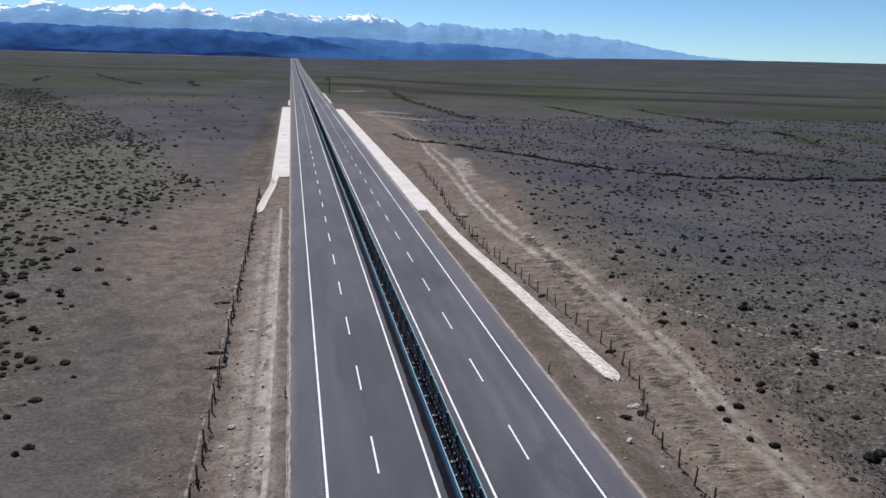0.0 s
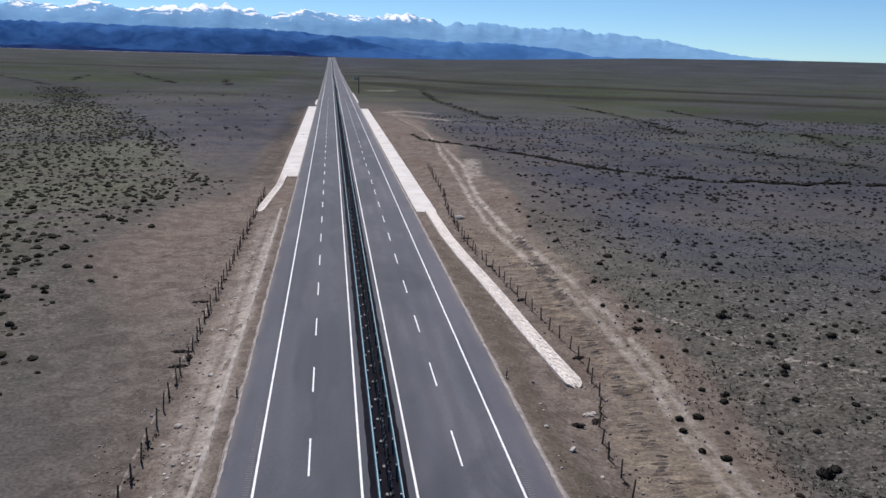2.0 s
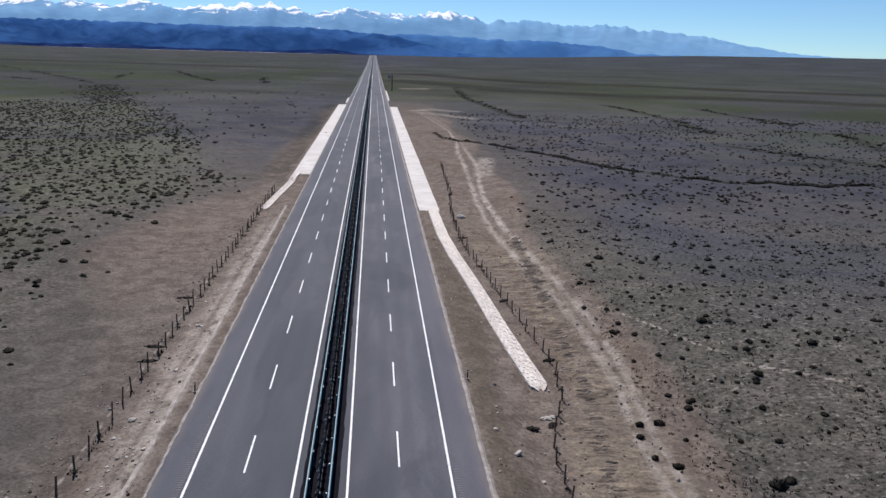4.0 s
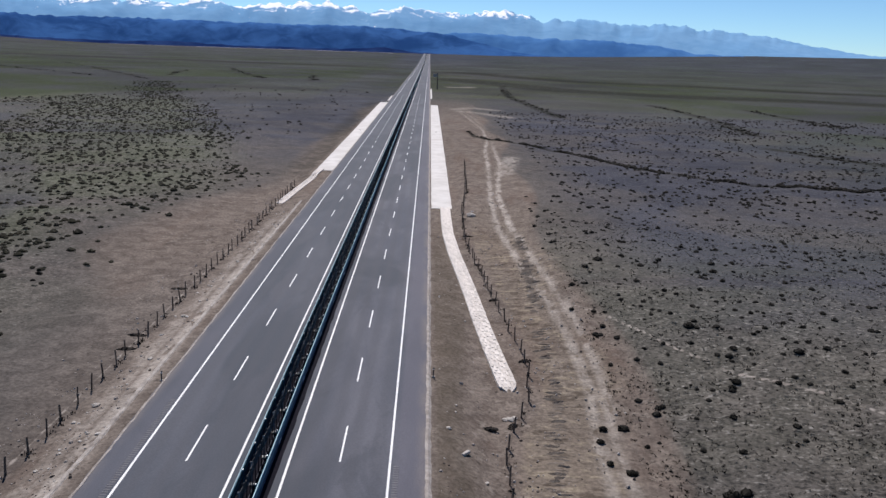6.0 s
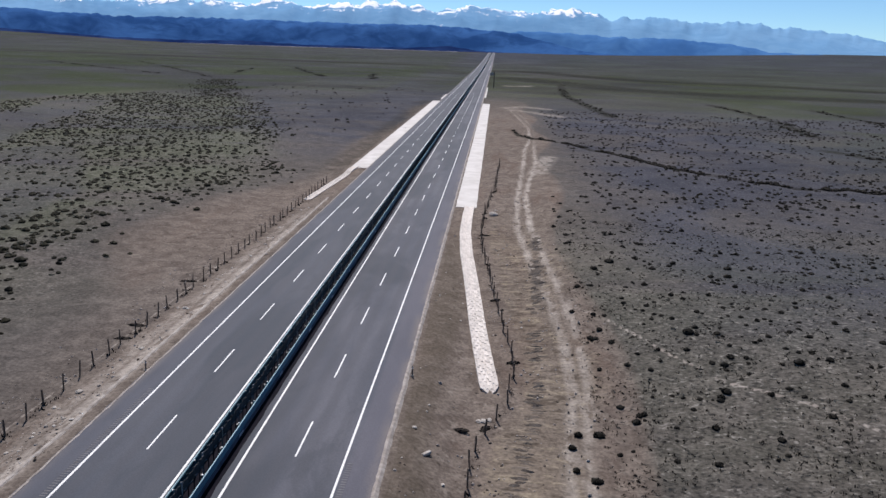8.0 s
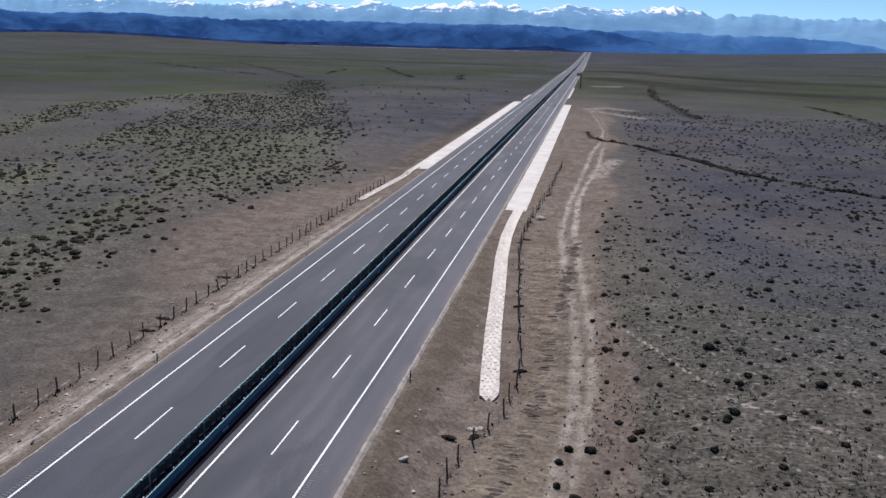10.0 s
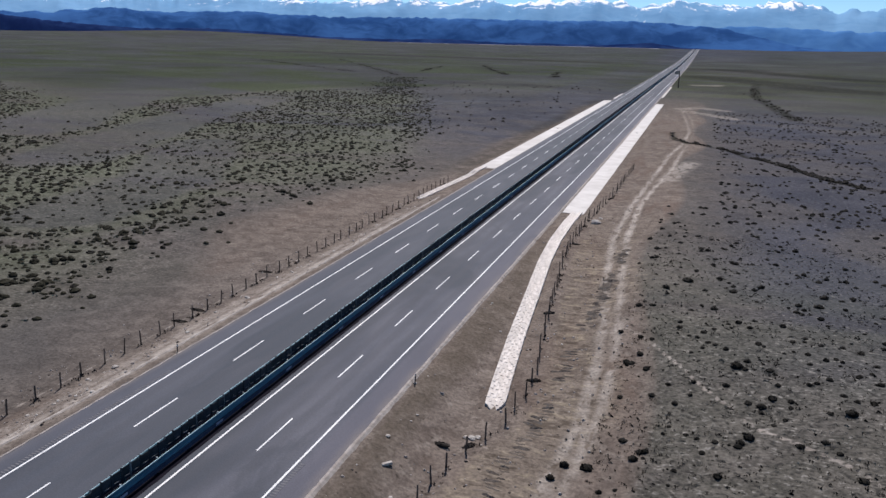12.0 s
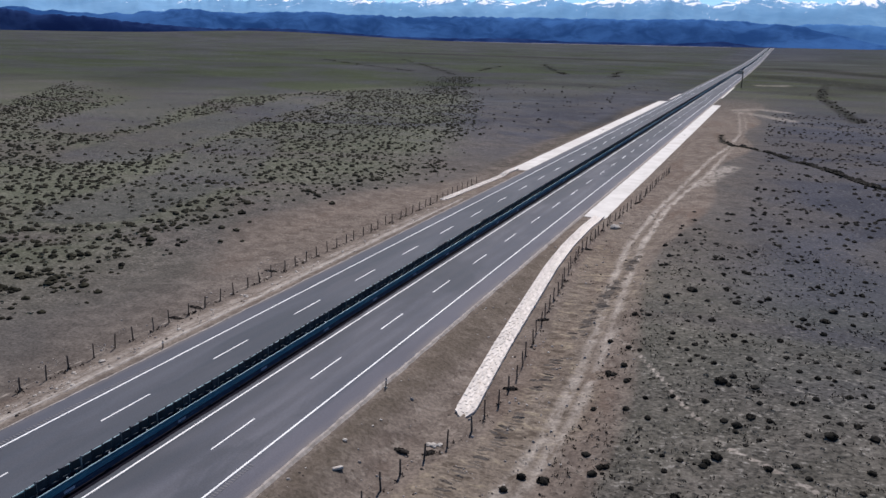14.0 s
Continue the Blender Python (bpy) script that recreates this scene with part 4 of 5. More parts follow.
# shrubs that stand out by themselves: x, y, width
LONE_SHRUBS = [
    (27.2, 60.5, 1.1), (29.0, 60.5, 1.5), (26.5, 58.2, 1.0), (26.5, 54.7, 0.9), (27.9, 53.3, 1.3), (30.3, 57.6, 0.8), (33.2, 63.3, 1.0),
    (38.7, 60.9, 1.0), (34.7, 50.3, 1.9), (36.0, 50.9, 1.5), (43.5, 59.1, 1.1), (48.7, 62.2, 1.1), (34.6, 56.5, 0.9), (37.7, 56.0, 1.0),
    (54.4, 64.9, 1.1), (32.4, 62.2, 1.1), (31.1, 84.0, 0.9), (28.9, 85.8, 0.9), (40.4, 78.6, 1.7), (49.2, 71.3, 1.4), (43.2, 73.0, 1.2),
    (41.1, 66.5, 1.3), (40.4, 65.7, 1.0), (35.4, 102.2, 1.7), (32.9, 98.5, 1.3), (49.7, 97.1, 1.6), (50.7, 100.5, 1.5), (43.9, 102.2, 1.4),
    (-45.0, 88.0, 1.6), (-46.3, 92.8, 1.3), (-49.9, 103.5, 1.5), (-50.9, 116.8, 1.4), (-47.4, 119.3, 1.5),
]
# smaller ones: x, y
SMALL_SHRUBS = [
    (30.3, 134.4), (32.5, 133.4), (38.2, 124.3), (41.2, 137.1), (51.3, 145.7), (29.4, 123.2), (31.9, 117.3), (36.8, 117.1), (37.7, 117.6), (41.0, 121.7),
    (41.8, 123.8), (46.1, 120.9), (47.3, 120.6), (53.7, 124.1), (57.2, 125.4), (38.4, 110.4), (34.3, 107.5), (28.8, 109.7), (43.4, 112.4), (46.4, 113.3),
    (36.3, 106.4), (33.9, 100.3), (39.1, 104.3), (40.2, 102.9), (43.1, 100.8), (44.6, 99.2), (48.9, 108.3), (52.0, 108.6), (53.5, 108.2), (53.8, 100.6),
    (47.1, 94.2), (38.4, 93.0), (36.0, 92.0), (30.2, 92.9), (34.9, 86.7), (37.4, 85.9), (38.4, 86.7), (40.9, 89.4), (42.0, 88.1), (42.6, 84.0),
    (45.3, 89.3), (45.9, 85.5), (32.3, 83.5), (34.4, 74.2), (30.3, 78.0), (43.7, 77.6), (47.0, 82.5), (48.5, 81.7),
]
EDGE_SHRUBS = [
    (49.9, 81.6), (51.9, 84.1), (52.8, 81.3), (50.8, 78.6), (52.4, 77.3), (49.0, 74.5), (44.7, 72.8), (42.2, 70.6), (44.8, 65.9), (44.0, 69.7),
    (49.4, 92.8), (53.2, 89.9), (51.7, 67.2), (51.2, 73.7), (37.1, 65.8), (32.8, 63.2), (52.4, 96.9), (48.0, 95.4), (-44.2, 82.3), (-47.6, 97.2),
    (-47.1, 106.9), (-53.0, 127.8), (-56.6, 126.5), (-46.6, 129.1), (-44.1, 132.1), (-41.6, 135.3), (-51.4, 132.0), (-49.1, 141.4), (-47.3, 142.6), (-73.7, 102.4),
    (-70.5, 92.2), (-95.2, 114.5), (-78.1, 111.1), (-38.1, 94.8), (-37.4, 91.8), (-37.8, 83.6), (-41.1, 82.8), (-39.8, 136.5), (-44.3, 147.1), (-41.3, 161.0),
]


LEFT_SHRUBS = [(-30.6, 58.5, 1.2), (-31.2, 57.4, 0.9), (-33.7, 63.4, 1.1), (-36.9, 76.3, 1.1)]


def build_shrubs():
    meshes = [shrub_mesh("shrub", 10 + k, 90, 1.0, 0.5, SHRUB) for k in range(5)]

    def place(x, y, size):
        ob = new("shrub", random.choice(meshes))
        ob.matrix_basis = Matrix.Translation((x, y, rough_height(x, y) - 0.04)) @ Matrix.Rotation(random.uniform(0, 6.28), 4, "Z") @ Matrix.Diagonal((size, size * random.uniform(0.8, 1.1), size * random.uniform(0.8, 1.15), 1))
        tagged(ob, "dark cushion shrub on the gravel plain", "shrub", "shrubs of the plain")

    for x, y, size in LONE_SHRUBS + LEFT_SHRUBS:
        place(x, y, 0.74 * size)
    rng, count = random.Random(5), 0
    for x, y in SMALL_SHRUBS + EDGE_SHRUBS:
        place(x, y, rng.uniform(0.5, 0.82) * (1.25 if x < 0 else 1.0))
    while count < 170:
        x, y = rng.uniform(31, 95), rng.uniform(44, 135)
        if patchy(x, y, 9, 2.0) + rng.uniform(-0.9, 0.9) > 0.3 or (y < 66 and rng.random() < 0.6) or x < 31 + 4 * math.sin(y * 0.1):
            continue
        place(x, y, rng.uniform(0.32, 0.66) * (0.85 if y < 66 else 1.0))
        count += 1


def build_far_plants():
    rng = random.Random(11)
    small = [shrub_geometry(random.Random(40 + k), 7, 1.0, 0.5, 1.2) for k in range(6)]
    low_tufts = [shrub_geometry(random.Random(80 + k), 9, 1.0, 0.28, 1.9, False) for k in range(5)]
    tufts = [shrub_geometry(random.Random(60 + k), 5, 1.0, 0.7, 1.8, False) for k in range(5)]
    rows = []
    while len(rows) < 4300:
        x, y = rng.uniform(30, 380), 46 + 340 * rng.random() ** 1.5
        if x < 95 and y < 135 and rng.random() < (0.6 if y > 70 else 0.85):
            continue
        if x > 60 + 0.75 * y or (x < 40 and y > 150):
            continue
        if patchy(x, y, 16, 2.0) + rng.uniform(-0.6, 0.6) < (0.2 if y < 200 else -0.15):
            rows.append((x, y, rng.uniform(0.42, 0.85) * (0.95 + 0.4 * min(y / 300, 1.0))))
    scatter("plain_shrubs", rows, small, SHRUB, "dark low shrubs strewn over the gravel plain", "shrubs")
    bleached = [(x + rng.gauss(0.3, 0.8), y - 0.6 * size + rng.gauss(0, 0.6), rng.uniform(0.3, 0.8)) for x, y, size in rng.sample(rows, 1900) if y < 230]
    scatter("bleached_tufts", bleached, low_tufts, STRAW, "bleached grass clumps at the feet of dark shrubs", "grass")
    stray = [(-rng.uniform(30, 150), rng.uniform(230, 560), rng.uniform(0.7, 1.6)) for _ in range(170)]
    scatter("stray_shrubs", stray, small, SHRUB, "few dark shrubs on the bare plain", "shrubs")
    rows = []
    while len(rows) < 11000:
        y = 58 + 544 * rng.random() ** 1.35
        x = -rng.uniform(24, 380)
        edge = float(np.interp(y, SCRUB_Y, SCRUB_X)) + 5 * noise.noise((y * 0.06, 0, 0)) + 14 * noise.noise((y * 0.021, 5.0, 0)) * min(max((y - 130) / 80, 0.0), 1.0)
        if -x > 60 + 0.85 * y or (-x < edge and rng.random() > 0.35 * math.exp((-x - edge) / 4.0)) or -x < 24:
            continue
        if float(clear_share(x, y)) + 0.5 * patchy(x, y, 16, 31.0) + rng.uniform(-0.35, 0.2) > 0.3 and rng.random() > (0.4 if x > -112 else 0.03):
            continue
        tongue = y > 360 and -x < 0.35 * y + rng.gauss(0, 6) and y < 595
        if not tongue and y > float(np.interp(-x, SCRUB_END_X, SCRUB_END_Y)) + 22 * noise.noise((x * 0.04, 2.0, 0)) + rng.gauss(0, 8):
            continue
        thin = 0.2 + 0.5 * patchy(x, y, 40, 6.0) + 0.45 * patchy(x, y, 11, 9.0) + 0.25 * min((-x - edge) / 12, 1.0)
        thin += 0.7 * float(near_line(x, y, SCRUB_BAND, 9.0))
        if y > 260 and -x > 190:
            thin -= 0.15
        if thin + rng.uniform(-0.4, 0.4) > 0.02:
            rows.append((x, y, (rng.uniform(0.42, 0.82) + 0.8 * rng.random() ** 3) * (1.02 - 0.02 * min(max((y - 150) / 120, 0.0), 1.0))))
    pale_rows = [(x + rng.gauss(0, 0.9), y - size * 0.7 + rng.gauss(0, 0.9), rng.uniform(0.4, 0.95)) for x, y, size in rng.sample(rows, 9000)]
    pale_rows += [(-rng.uniform(22, 60), rng.uniform(48, 130), rng.uniform(0.12, 0.32)) for _ in range(1200)]
    scatter("pale_grass_tufts", pale_rows, low_tufts, SAGE, "pale dry grass between the olive shrubs", "grass")
    scatter("olive_shrubs", rows, small, GREEN_SHRUB, "olive-brown shrubs in dense patches", "shrubs")
    rows = []
    while len(rows) < 12500:
        x, y = rng.uniform(29, 110), 42 + 85 * rng.random() ** 1.8
        if patchy(x, y, 7, 4.0) + rng.uniform(-0.4, 0.4) > -0.1:
            rows.append((x, y, rng.uniform(0.16, 0.5)))
    scatter("grass_tufts", rows, low_tufts, STRAW, "dry straw-coloured grass tufts on gravel", "grass")
    rows = []
    while len(rows) < 12500:
        x, y = rng.uniform(29, 110), 42 + 85 * rng.random() ** 1.8
        if patchy(x, y, 5, 14.0) + rng.uniform(-0.4, 0.4) > 0.0:
            rows.append((x, y, rng.uniform(0.15, 0.44)))
    scatter("dwarf_shrubs", rows, tufts, SHRUB, "tiny dark dwarf shrubs on gravel", "shrubs")
    rows = []
    for _ in range(700):
        y = rng.uniform(45, 170)
        left = rng.random() < 0.5
        x = (LEFT_FENCE_X if left else float(np.interp(y, RIGHT_FENCE_Y, RIGHT_FENCE_X))) + rng.gauss(0.15, 0.22)
        if noise.noise((y * 0.5, 3.0 if left else 8.0, 0)) + rng.uniform(-0.3, 0.3) > 0.05:
            rows.append((x, y, rng.uniform(0.2, 0.6)))
    scatter("fence_weeds", rows, tufts, BRUSH, "dead weeds caught along the wire fences", "weeds")
    rows = []
    line = np.array(GULLY, float)
    lengths = np.hypot(*np.diff(line, axis=0).T)
    for _ in range(1700):
        k = rng.choices(range(len(lengths)), lengths)[0]
        f = rng.random()
        x, y = line[k] * (1 - f) + line[k + 1] * f
        if x < 32 and rng.random() < 0.88:
            continue
        y -= 1.4 * math.sin(x * 0.31) + 0.7 * math.sin(x * 0.83)
        if noise.noise((x * 0.22, y * 0.22, 2.0)) + rng.uniform(-0.25, 0.25) > -0.05:
            rows.append((x + rng.gauss(0, 0.5), y + rng.gauss(0, 0.45), rng.uniform(0.5, 1.1) + 0.8 * rng.random() ** 4))
    for g in FAR_GULLIES:
        g = np.array(g, float)
        for _ in range(min(150, int(0.8 * sum(np.hypot(*np.diff(g, axis=0).T))))):
            k = rng.randrange(len(g) - 1)
            f = rng.random()
            x, y = g[k] * (1 - f) + g[k + 1] * f
            x += 9 * noise.noise((f * 3, k, 3.0))
            if noise.noise((x * 0.07, y * 0.05, 5.0)) > -0.1:
                rows.append((x + rng.gauss(0, 1.6), y + rng.gauss(0, 2.5), rng.uniform(0.7, 1.7)))
    scatter("gully_shrubs", rows, small, SHRUB, "dark shrubs growing along dry gullies", "shrubs")


def build_dark_clumps():
    """Dark twiggy clumps added in place of shaded pits and dirt heaps by the fences, and the pale rocks beside one of
    them.
    """
    for x, y, length, turn in ((-18.5, 72.8, 2.1, 8), (-18.9, 76.6, 2.3, -6), (-19.6, 92.6, 2.2, 4), (17.0, 59.3, 2.0, 5), (19.3, 60.4, 1.3, 60), (21.9, 73.5, 1.6, 20), (20.0, 91.0, 1.7, 40), (19.7, 157.0, 2.2, 60), (26.6, 284.0, 2.2, 30), (18.4, 121.0, 1.5, 10)):
        rng = random.Random(int(abs(x) * 100 + y))
        verts, faces = shrub_geometry(rng, 110, 1.0, 0.55, 1.2)
        mesh = bpy.data.meshes.new("dark_clump")
        mesh.from_pydata(verts, [], faces)
        mesh.materials.append(BRUSH)
        ob = new("dark_clump", mesh)
        ob.matrix_basis = Matrix.Translation((x, y, rough_height(x, y) - 0.08)) @ Matrix.Rotation(radians(turn), 4, "Z") @ Matrix.Diagonal((length, 0.75, 0.6, 1))
        tagged(ob, "sprawling dark twiggy clump standing for a shaded pit or heap", "bush", "dead bushes by the fences")


def build_clods():
    """Clods of earth and stones thrown up along both fences and beside the track."""
    rng = random.Random(21)
    clods = []
    for k in range(5):
        lumps = random.Random(90 + k)
        ring = [(math.cos(a) * lumps.uniform(0.35, 0.6), math.sin(a) * lumps.uniform(0.35, 0.6), 0.0) for a in np.arange(0, 6.2, 1.05)]
        top = [(x * 0.55, y * 0.55, lumps.uniform(0.28, 0.45)) for x, y, _ in ring]
        n = len(ring)
        clods.append((ring + top, [(i, (i + 1) % n, n + (i + 1) % n, n + i) for i in range(n)] + [tuple(range(n, 2 * n))]))
    for name, material, label, count in (("earth_clods", CLOD, "dark clods of turned earth along the verges", 750), ("pale_stones", KERB_DUST, "small pale stones strewn along the verges", 1300)):
        rows = []
        while len(rows) < count:
            y = 44 + 110 * rng.random() ** 1.4
            if rng.random() < 0.55:
                x = -rng.uniform(12.6, 17.2) if rng.random() < 0.4 else -18.2 - abs(rng.gauss(0, 2.2))
            else:
                x = float(np.interp(y, RIGHT_FENCE_Y, RIGHT_FENCE_X)) + rng.gauss(2.5, 3.6)
            if abs(x) < 12.8 or patchy(x, y, 3.5, 20.0) + rng.uniform(-0.3, 0.3) < 0.0:
                continue
            rows.append((x, y, rng.uniform(0.08, 0.2) + 0.25 * rng.random() ** 5))
        scatter(name, rows, clods, material, label, "stones")


def build_ripples():
    """The washboard of low earth ridges that machines left across the bare strip by the fence."""
    rng = random.Random(31)
    path_y, path_x = [48, 54, 60, 70, 77, 86, 104, 112, 120], [21.3, 22.3, 23.2, 24.3, 24.5, 24.6, 25.6, 26.0, 26.2]
    verts, faces = [], []
    y = 48.0
    while y < 118:
        y += rng.uniform(0.35, 0.7)
        if noise.noise((y * 0.16, 4.0, 2.0)) < -0.22:
            continue
        mid = float(np.interp(y, path_y, path_x)) + rng.gauss(0, 0.35)
        half, turn, wide, tall = rng.uniform(0.35, 0.95), rng.uniform(-0.25, 0.25), rng.uniform(0.13, 0.24), rng.uniform(0.09, 0.2)
        n, steps = len(verts), 7
        for k in range(steps):
            f = -1 + 2 * k / (steps - 1)
            x, yy = mid + f * half, y + turn * f * half + rng.uniform(-0.06, 0.06)
            z, swell = rough_height(x, yy), math.sqrt(max(1 - f * f, 0.0))
            verts += [(x, yy - wide * (0.4 + swell), z - 0.06), (x, yy + rng.uniform(-0.04, 0.04), z - 0.03 + tall * swell), (x, yy + wide * (0.4 + swell), z - 0.06)]
        for k in range(steps - 1):
            a = n + 3 * k
            faces += [(a, a + 3, a + 4, a + 1), (a + 1, a + 4, a + 5, a + 2)]
    mesh = bpy.data.meshes.new("earth_ridges")
    mesh.from_pydata(verts, [], faces)
    mesh.materials.append(SPOIL)
    tagged(new("earth_ridges", mesh), "short low ridges of graded tan earth", "earth ridges", kind="stuff")


def build_rocks():
    def rock(seed, flat):
        bm = bmesh.new()
        bmesh.ops.create_icosphere(bm, subdivisions=2, radius=0.5)
        for v in bm.verts:
            v.co *= 1 + 0.45 * noise.noise(v.co * 2.2 + Vector((seed, 0, 0)))
            v.co.z *= flat
        return mesh_of("rock", bm, ROCK)

    shapes = [rock(3.0 * k, 0.45) for k in range(4)]
    rows = [(19.2, 61.6, 0.65), (19.6, 61.9, 0.5), (18.7, 61.5, 0.5), (19.5, 135.6, 1.6), (19.9, 139.0, 0.6), (-15.7, 82.0, 0.6), (-16.2, 60.0, 0.7), (13.6, 56.6, 0.4), (16.3, 50.5, 0.35), (-15.0, 69.5, 0.5)]
    rng = random.Random(77)
    rows += [(-rng.uniform(13.6, 16.8), rng.uniform(46, 140), rng.uniform(0.12, 0.4)) for _ in range(70)]
    rows += [(rng.uniform(12.8, 30), rng.uniform(46, 120), rng.uniform(0.1, 0.28)) for _ in range(60)]
    for x, y, size in rows:
        ob = new("rock", rng.choice(shapes))
        ob.matrix_basis = Matrix.Translation((x, y, rough_height(x, y) + 0.12 * size)) @ Matrix.Rotation(rng.uniform(0, 6.28), 4, "Z") @ Matrix.Scale(size, 4)
        tagged(ob, "pale weathered rock lying on the verge", "rock", "loose rocks")
    bm = bmesh.new()
    box(bm, -0.42, 0.42, -0.15, 0.15, 0.0, 0.24, 0.04)
    block = new("stone_block", mesh_of("stone_block", bm, ROCK))
    block.matrix_basis = pose(14.85, 53.4, rough_height(14.85, 53.4) - 0.03, 0, 0, 48)
    tagged(block, "pale oblong stone block on the bare verge", "stone block")


# ---- roadside furniture ----
def build_delineators():
    for x, y in ((12.35, 66.0), (-12.0, 63.9)):
        thing = tagged(new("delineator"), "short dark marker post at the edge of the asphalt", "marker post", "marker posts")
        z = -0.3
        bm = bmesh.new()
        box(bm, -0.06, 0.06, -0.04, 0.04, -0.1, 0.95, 0.015)
        part("post", bm, SCREEN, thing)
        bm = bmesh.new()
        box(bm, -0.065, 0.065, -0.045, 0.045, 0.72, 0.84, 0.01)
        part("band", bm, PAINT, thing, "white band")
        bm = bmesh.new()
        box(bm, -0.14, 0.14, -0.14, 0.14, -0.05, 0.10, 0.03)
        part("foot", bm, CREAM_EARTH, thing, "pale concrete foot")
        thing.matrix_basis = pose(x, y, z, 0, 3, 0)


def build_far_sign():
    """The tall dark pole with a pale panel that stands by the road far ahead."""
    thing = tagged(new("sign_pole"), "tall dark pole with a pale panel far down the road", "sign pole")
    bm = bmesh.new()
    bmesh.ops.create_cone(bm, cap_ends=True, segments=10, radius1=0.45, radius2=0.3, depth=13.0, matrix=Matrix.Translation((0, 0, 6.3)))
    part("pole", bm, WOOD, thing)
    bm = bmesh.new()
    box(bm, -3.4, -0.4, -0.08, 0.08, 9.8, 12.2, 0.05)
    part("panel", bm, ROCK, thing, "pale panel")
    bm = bmesh.new()
    box(bm, -3.2, 0.5, 0.08, 0.25, 10.9, 11.2, 0.03)
    part("arm", bm, WOOD, thing)
    thing.matrix_basis = pose(17.5, 600.0, -0.8)


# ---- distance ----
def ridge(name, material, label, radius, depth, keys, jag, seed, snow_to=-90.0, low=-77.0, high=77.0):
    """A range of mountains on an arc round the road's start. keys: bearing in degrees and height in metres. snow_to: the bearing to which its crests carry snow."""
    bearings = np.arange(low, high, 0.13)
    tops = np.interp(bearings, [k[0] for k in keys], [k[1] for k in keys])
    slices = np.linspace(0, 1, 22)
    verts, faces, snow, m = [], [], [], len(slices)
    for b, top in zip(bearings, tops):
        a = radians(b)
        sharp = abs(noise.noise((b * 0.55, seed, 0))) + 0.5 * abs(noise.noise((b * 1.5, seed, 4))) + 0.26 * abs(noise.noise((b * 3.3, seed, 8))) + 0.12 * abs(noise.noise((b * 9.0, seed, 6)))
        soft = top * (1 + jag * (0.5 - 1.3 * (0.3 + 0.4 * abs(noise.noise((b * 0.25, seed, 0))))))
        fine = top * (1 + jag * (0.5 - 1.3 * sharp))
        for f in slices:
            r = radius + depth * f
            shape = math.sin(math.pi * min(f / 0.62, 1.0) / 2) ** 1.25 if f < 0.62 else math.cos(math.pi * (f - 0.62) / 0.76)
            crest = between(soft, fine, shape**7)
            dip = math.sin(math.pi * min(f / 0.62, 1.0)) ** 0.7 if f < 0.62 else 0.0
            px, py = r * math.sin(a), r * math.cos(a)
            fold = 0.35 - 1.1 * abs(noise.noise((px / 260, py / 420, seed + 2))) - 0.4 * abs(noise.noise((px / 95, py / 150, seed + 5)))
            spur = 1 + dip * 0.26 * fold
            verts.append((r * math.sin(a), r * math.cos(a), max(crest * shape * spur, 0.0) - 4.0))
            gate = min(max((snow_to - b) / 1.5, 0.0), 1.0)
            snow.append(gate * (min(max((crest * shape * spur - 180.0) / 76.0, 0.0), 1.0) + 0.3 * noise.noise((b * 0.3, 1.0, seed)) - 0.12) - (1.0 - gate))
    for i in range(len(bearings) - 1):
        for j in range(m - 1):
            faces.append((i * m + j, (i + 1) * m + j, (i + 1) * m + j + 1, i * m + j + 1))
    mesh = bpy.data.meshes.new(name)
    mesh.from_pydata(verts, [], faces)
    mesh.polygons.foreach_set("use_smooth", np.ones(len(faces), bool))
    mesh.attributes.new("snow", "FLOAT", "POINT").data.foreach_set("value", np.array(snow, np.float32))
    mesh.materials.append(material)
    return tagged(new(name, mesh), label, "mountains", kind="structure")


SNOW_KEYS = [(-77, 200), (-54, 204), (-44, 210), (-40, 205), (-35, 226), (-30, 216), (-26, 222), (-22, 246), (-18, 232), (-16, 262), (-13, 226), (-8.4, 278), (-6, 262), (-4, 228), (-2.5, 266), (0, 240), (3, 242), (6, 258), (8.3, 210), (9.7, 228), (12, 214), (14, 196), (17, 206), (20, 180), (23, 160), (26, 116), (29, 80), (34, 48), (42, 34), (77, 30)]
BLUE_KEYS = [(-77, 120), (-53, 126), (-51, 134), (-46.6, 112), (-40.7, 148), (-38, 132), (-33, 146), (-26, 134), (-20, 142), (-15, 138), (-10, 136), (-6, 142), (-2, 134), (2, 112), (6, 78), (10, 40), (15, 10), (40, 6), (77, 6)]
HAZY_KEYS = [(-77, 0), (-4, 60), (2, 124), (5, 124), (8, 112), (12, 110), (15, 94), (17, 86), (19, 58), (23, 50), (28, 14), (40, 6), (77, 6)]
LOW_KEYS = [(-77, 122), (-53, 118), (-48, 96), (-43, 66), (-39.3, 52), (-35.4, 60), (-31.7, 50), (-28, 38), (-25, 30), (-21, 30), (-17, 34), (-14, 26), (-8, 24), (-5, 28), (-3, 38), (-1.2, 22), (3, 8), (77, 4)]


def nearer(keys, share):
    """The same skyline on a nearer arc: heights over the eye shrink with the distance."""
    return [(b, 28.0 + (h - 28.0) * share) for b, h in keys]


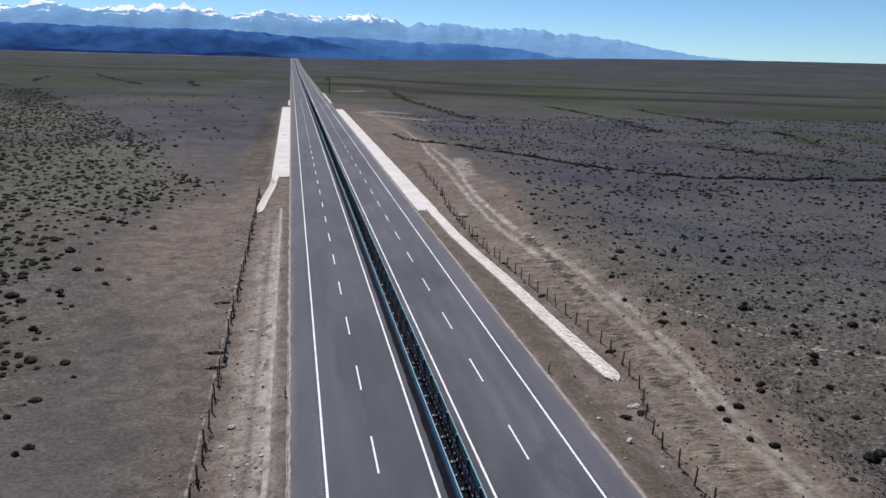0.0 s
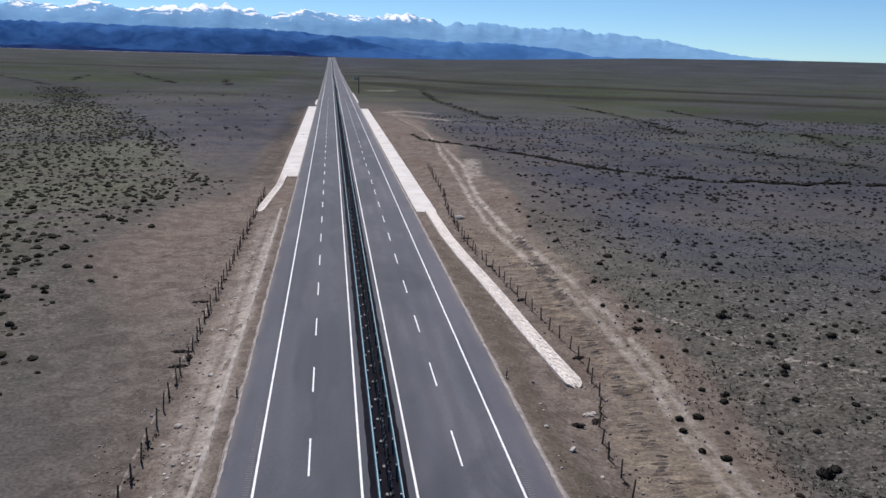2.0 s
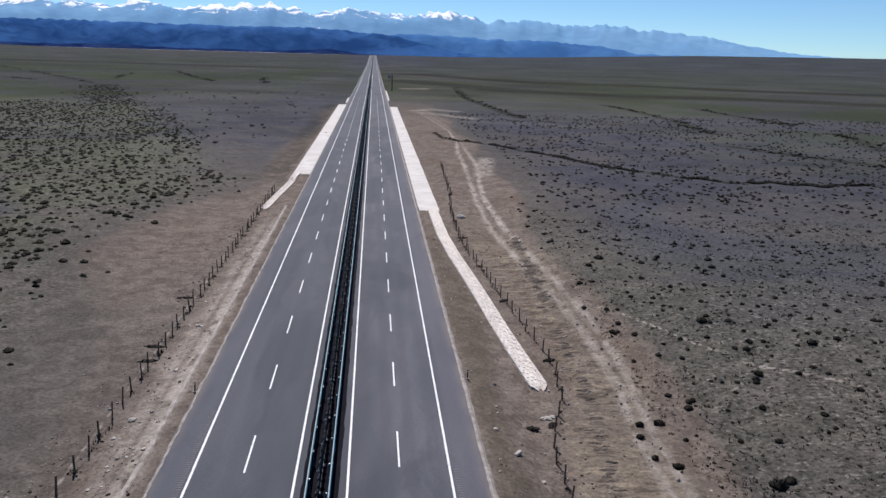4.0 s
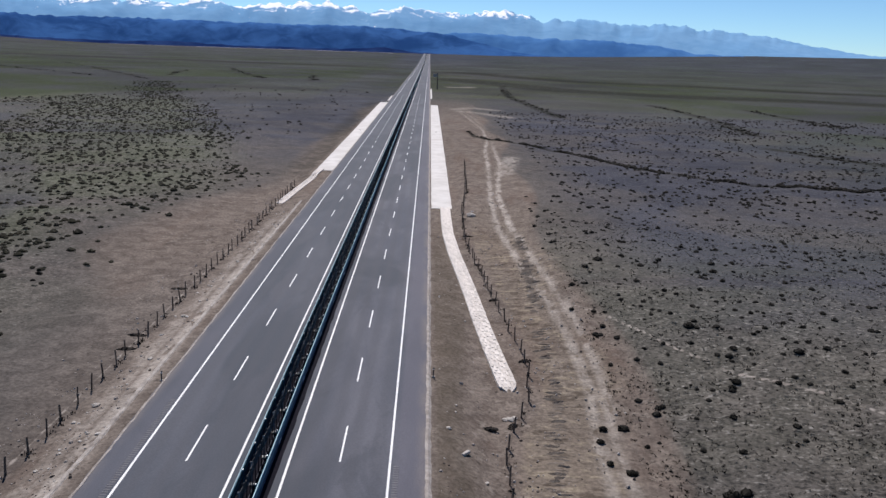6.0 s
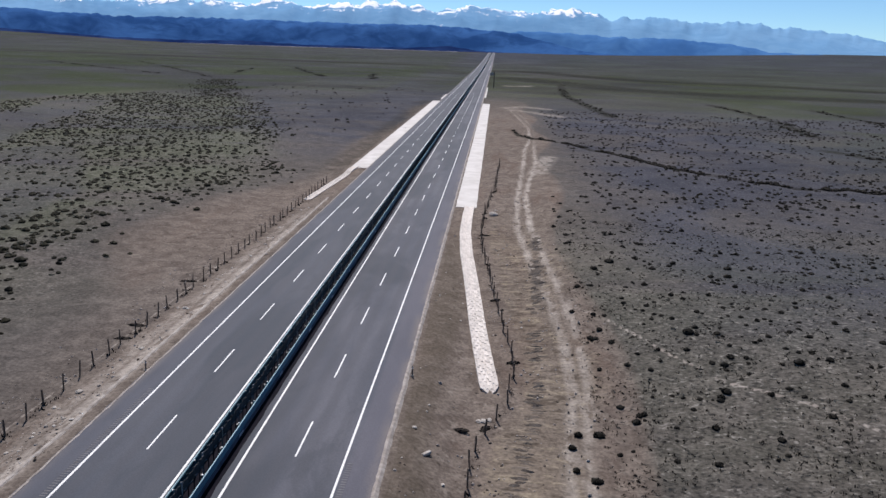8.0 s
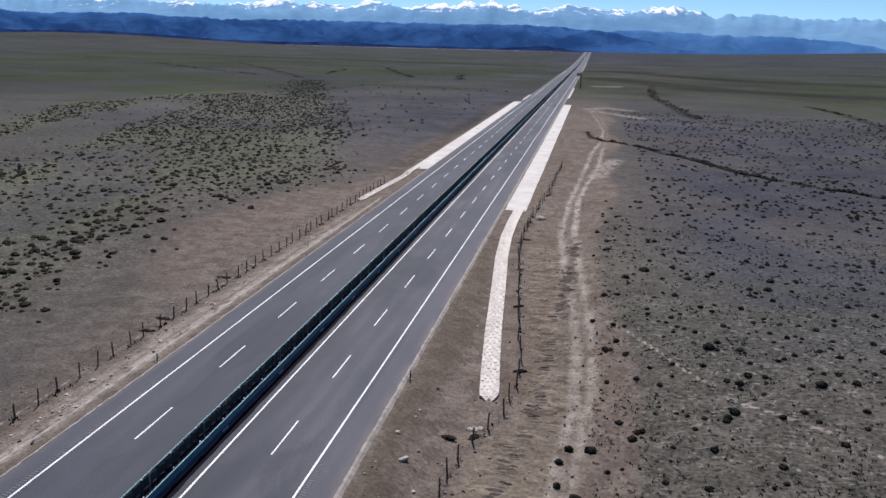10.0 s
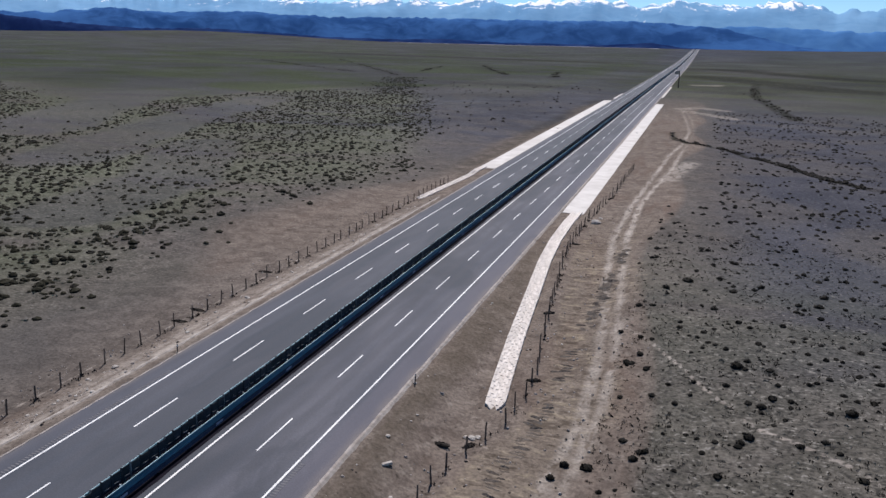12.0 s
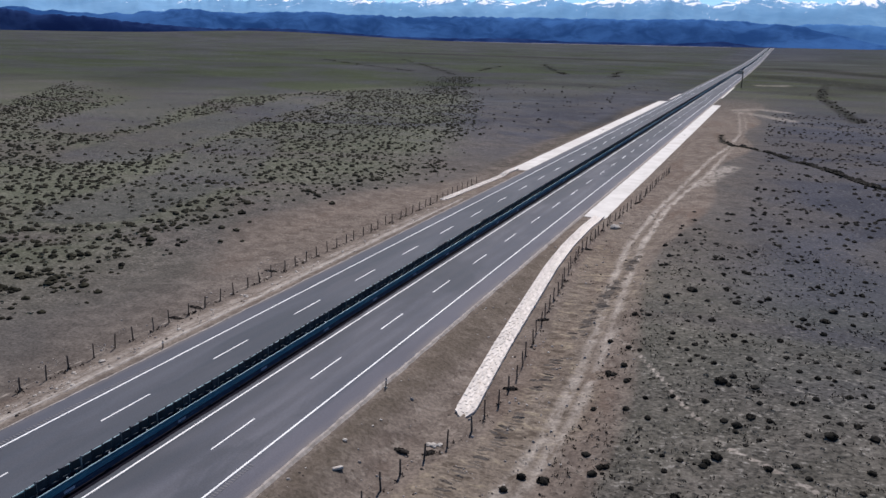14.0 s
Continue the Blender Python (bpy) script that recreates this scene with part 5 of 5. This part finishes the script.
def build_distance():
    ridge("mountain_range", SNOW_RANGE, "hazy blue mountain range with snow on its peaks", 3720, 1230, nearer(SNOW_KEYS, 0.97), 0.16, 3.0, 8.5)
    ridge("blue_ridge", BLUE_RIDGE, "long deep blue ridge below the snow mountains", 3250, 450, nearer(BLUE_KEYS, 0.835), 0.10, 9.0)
    # Right end of the blue ridge again, with more haze put into its colour.
    ridge("hazy_ridge", HAZY_RIDGE, "right end of the blue ridge, coloured paler for haze", 3300, 420, nearer(HAZY_KEYS, 0.845), 0.10, 9.0)
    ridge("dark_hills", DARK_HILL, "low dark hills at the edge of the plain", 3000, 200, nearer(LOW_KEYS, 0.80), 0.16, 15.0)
    verts, faces = [], []
    for k, b in enumerate(np.arange(-22.0, -2.0, 0.5)):
        for r in (2860 + 20 * math.sin(b), 2930 + 18 * math.sin(b * 2.3)):
            x, y = r * math.sin(radians(b)), r * math.cos(radians(b))
            verts.append((x, y, float(ground_height(x, y)) + 0.6))
        if k:
            faces.append((2 * k - 2, 2 * k, 2 * k + 1, 2 * k - 1))
    mesh = bpy.data.meshes.new("salt_flat")
    mesh.from_pydata(verts, [], faces)
    mesh.materials.append(SALT)
    tagged(new("salt_flat", mesh), "thin pale salt flat far out on the plain", "salt flat", kind="structure")


build_ground()
build_road()
build_verges()
build_guard_rails()
build_glare_screen()
build_aprons()
build_delineators()
build_far_sign()
build_rocks()
build_clods()
build_ripples()
build_dark_clumps()
build_shrubs()
build_far_plants()
build_distance()
RNG_POSTS = random.Random(3)
build_fence([(LEFT_FENCE_X + RNG_POSTS.uniform(-0.15, 0.15), 38.5 + 2.75 * k + RNG_POSTS.uniform(-0.2, 0.2)) for k in range(48)], "wire fence on dark weathered wooden posts beside graded earth")
build_fence([(float(np.interp(y, RIGHT_FENCE_Y, RIGHT_FENCE_X)) + RNG_POSTS.uniform(-0.15, 0.15), y + RNG_POSTS.uniform(-0.2, 0.2)) for y in np.arange(40.2, 195, 2.75)], "wire fence on dark weathered wooden posts beside a dirt track")
build_drain(LEFT_DRAIN, 0.75, 0.17, "narrow drain paved with whitewashed stones, leading off the apron")
build_drain(RIGHT_DRAIN, 0.92, 0.19, "drain paved with rows of whitewashed stones beside the road")
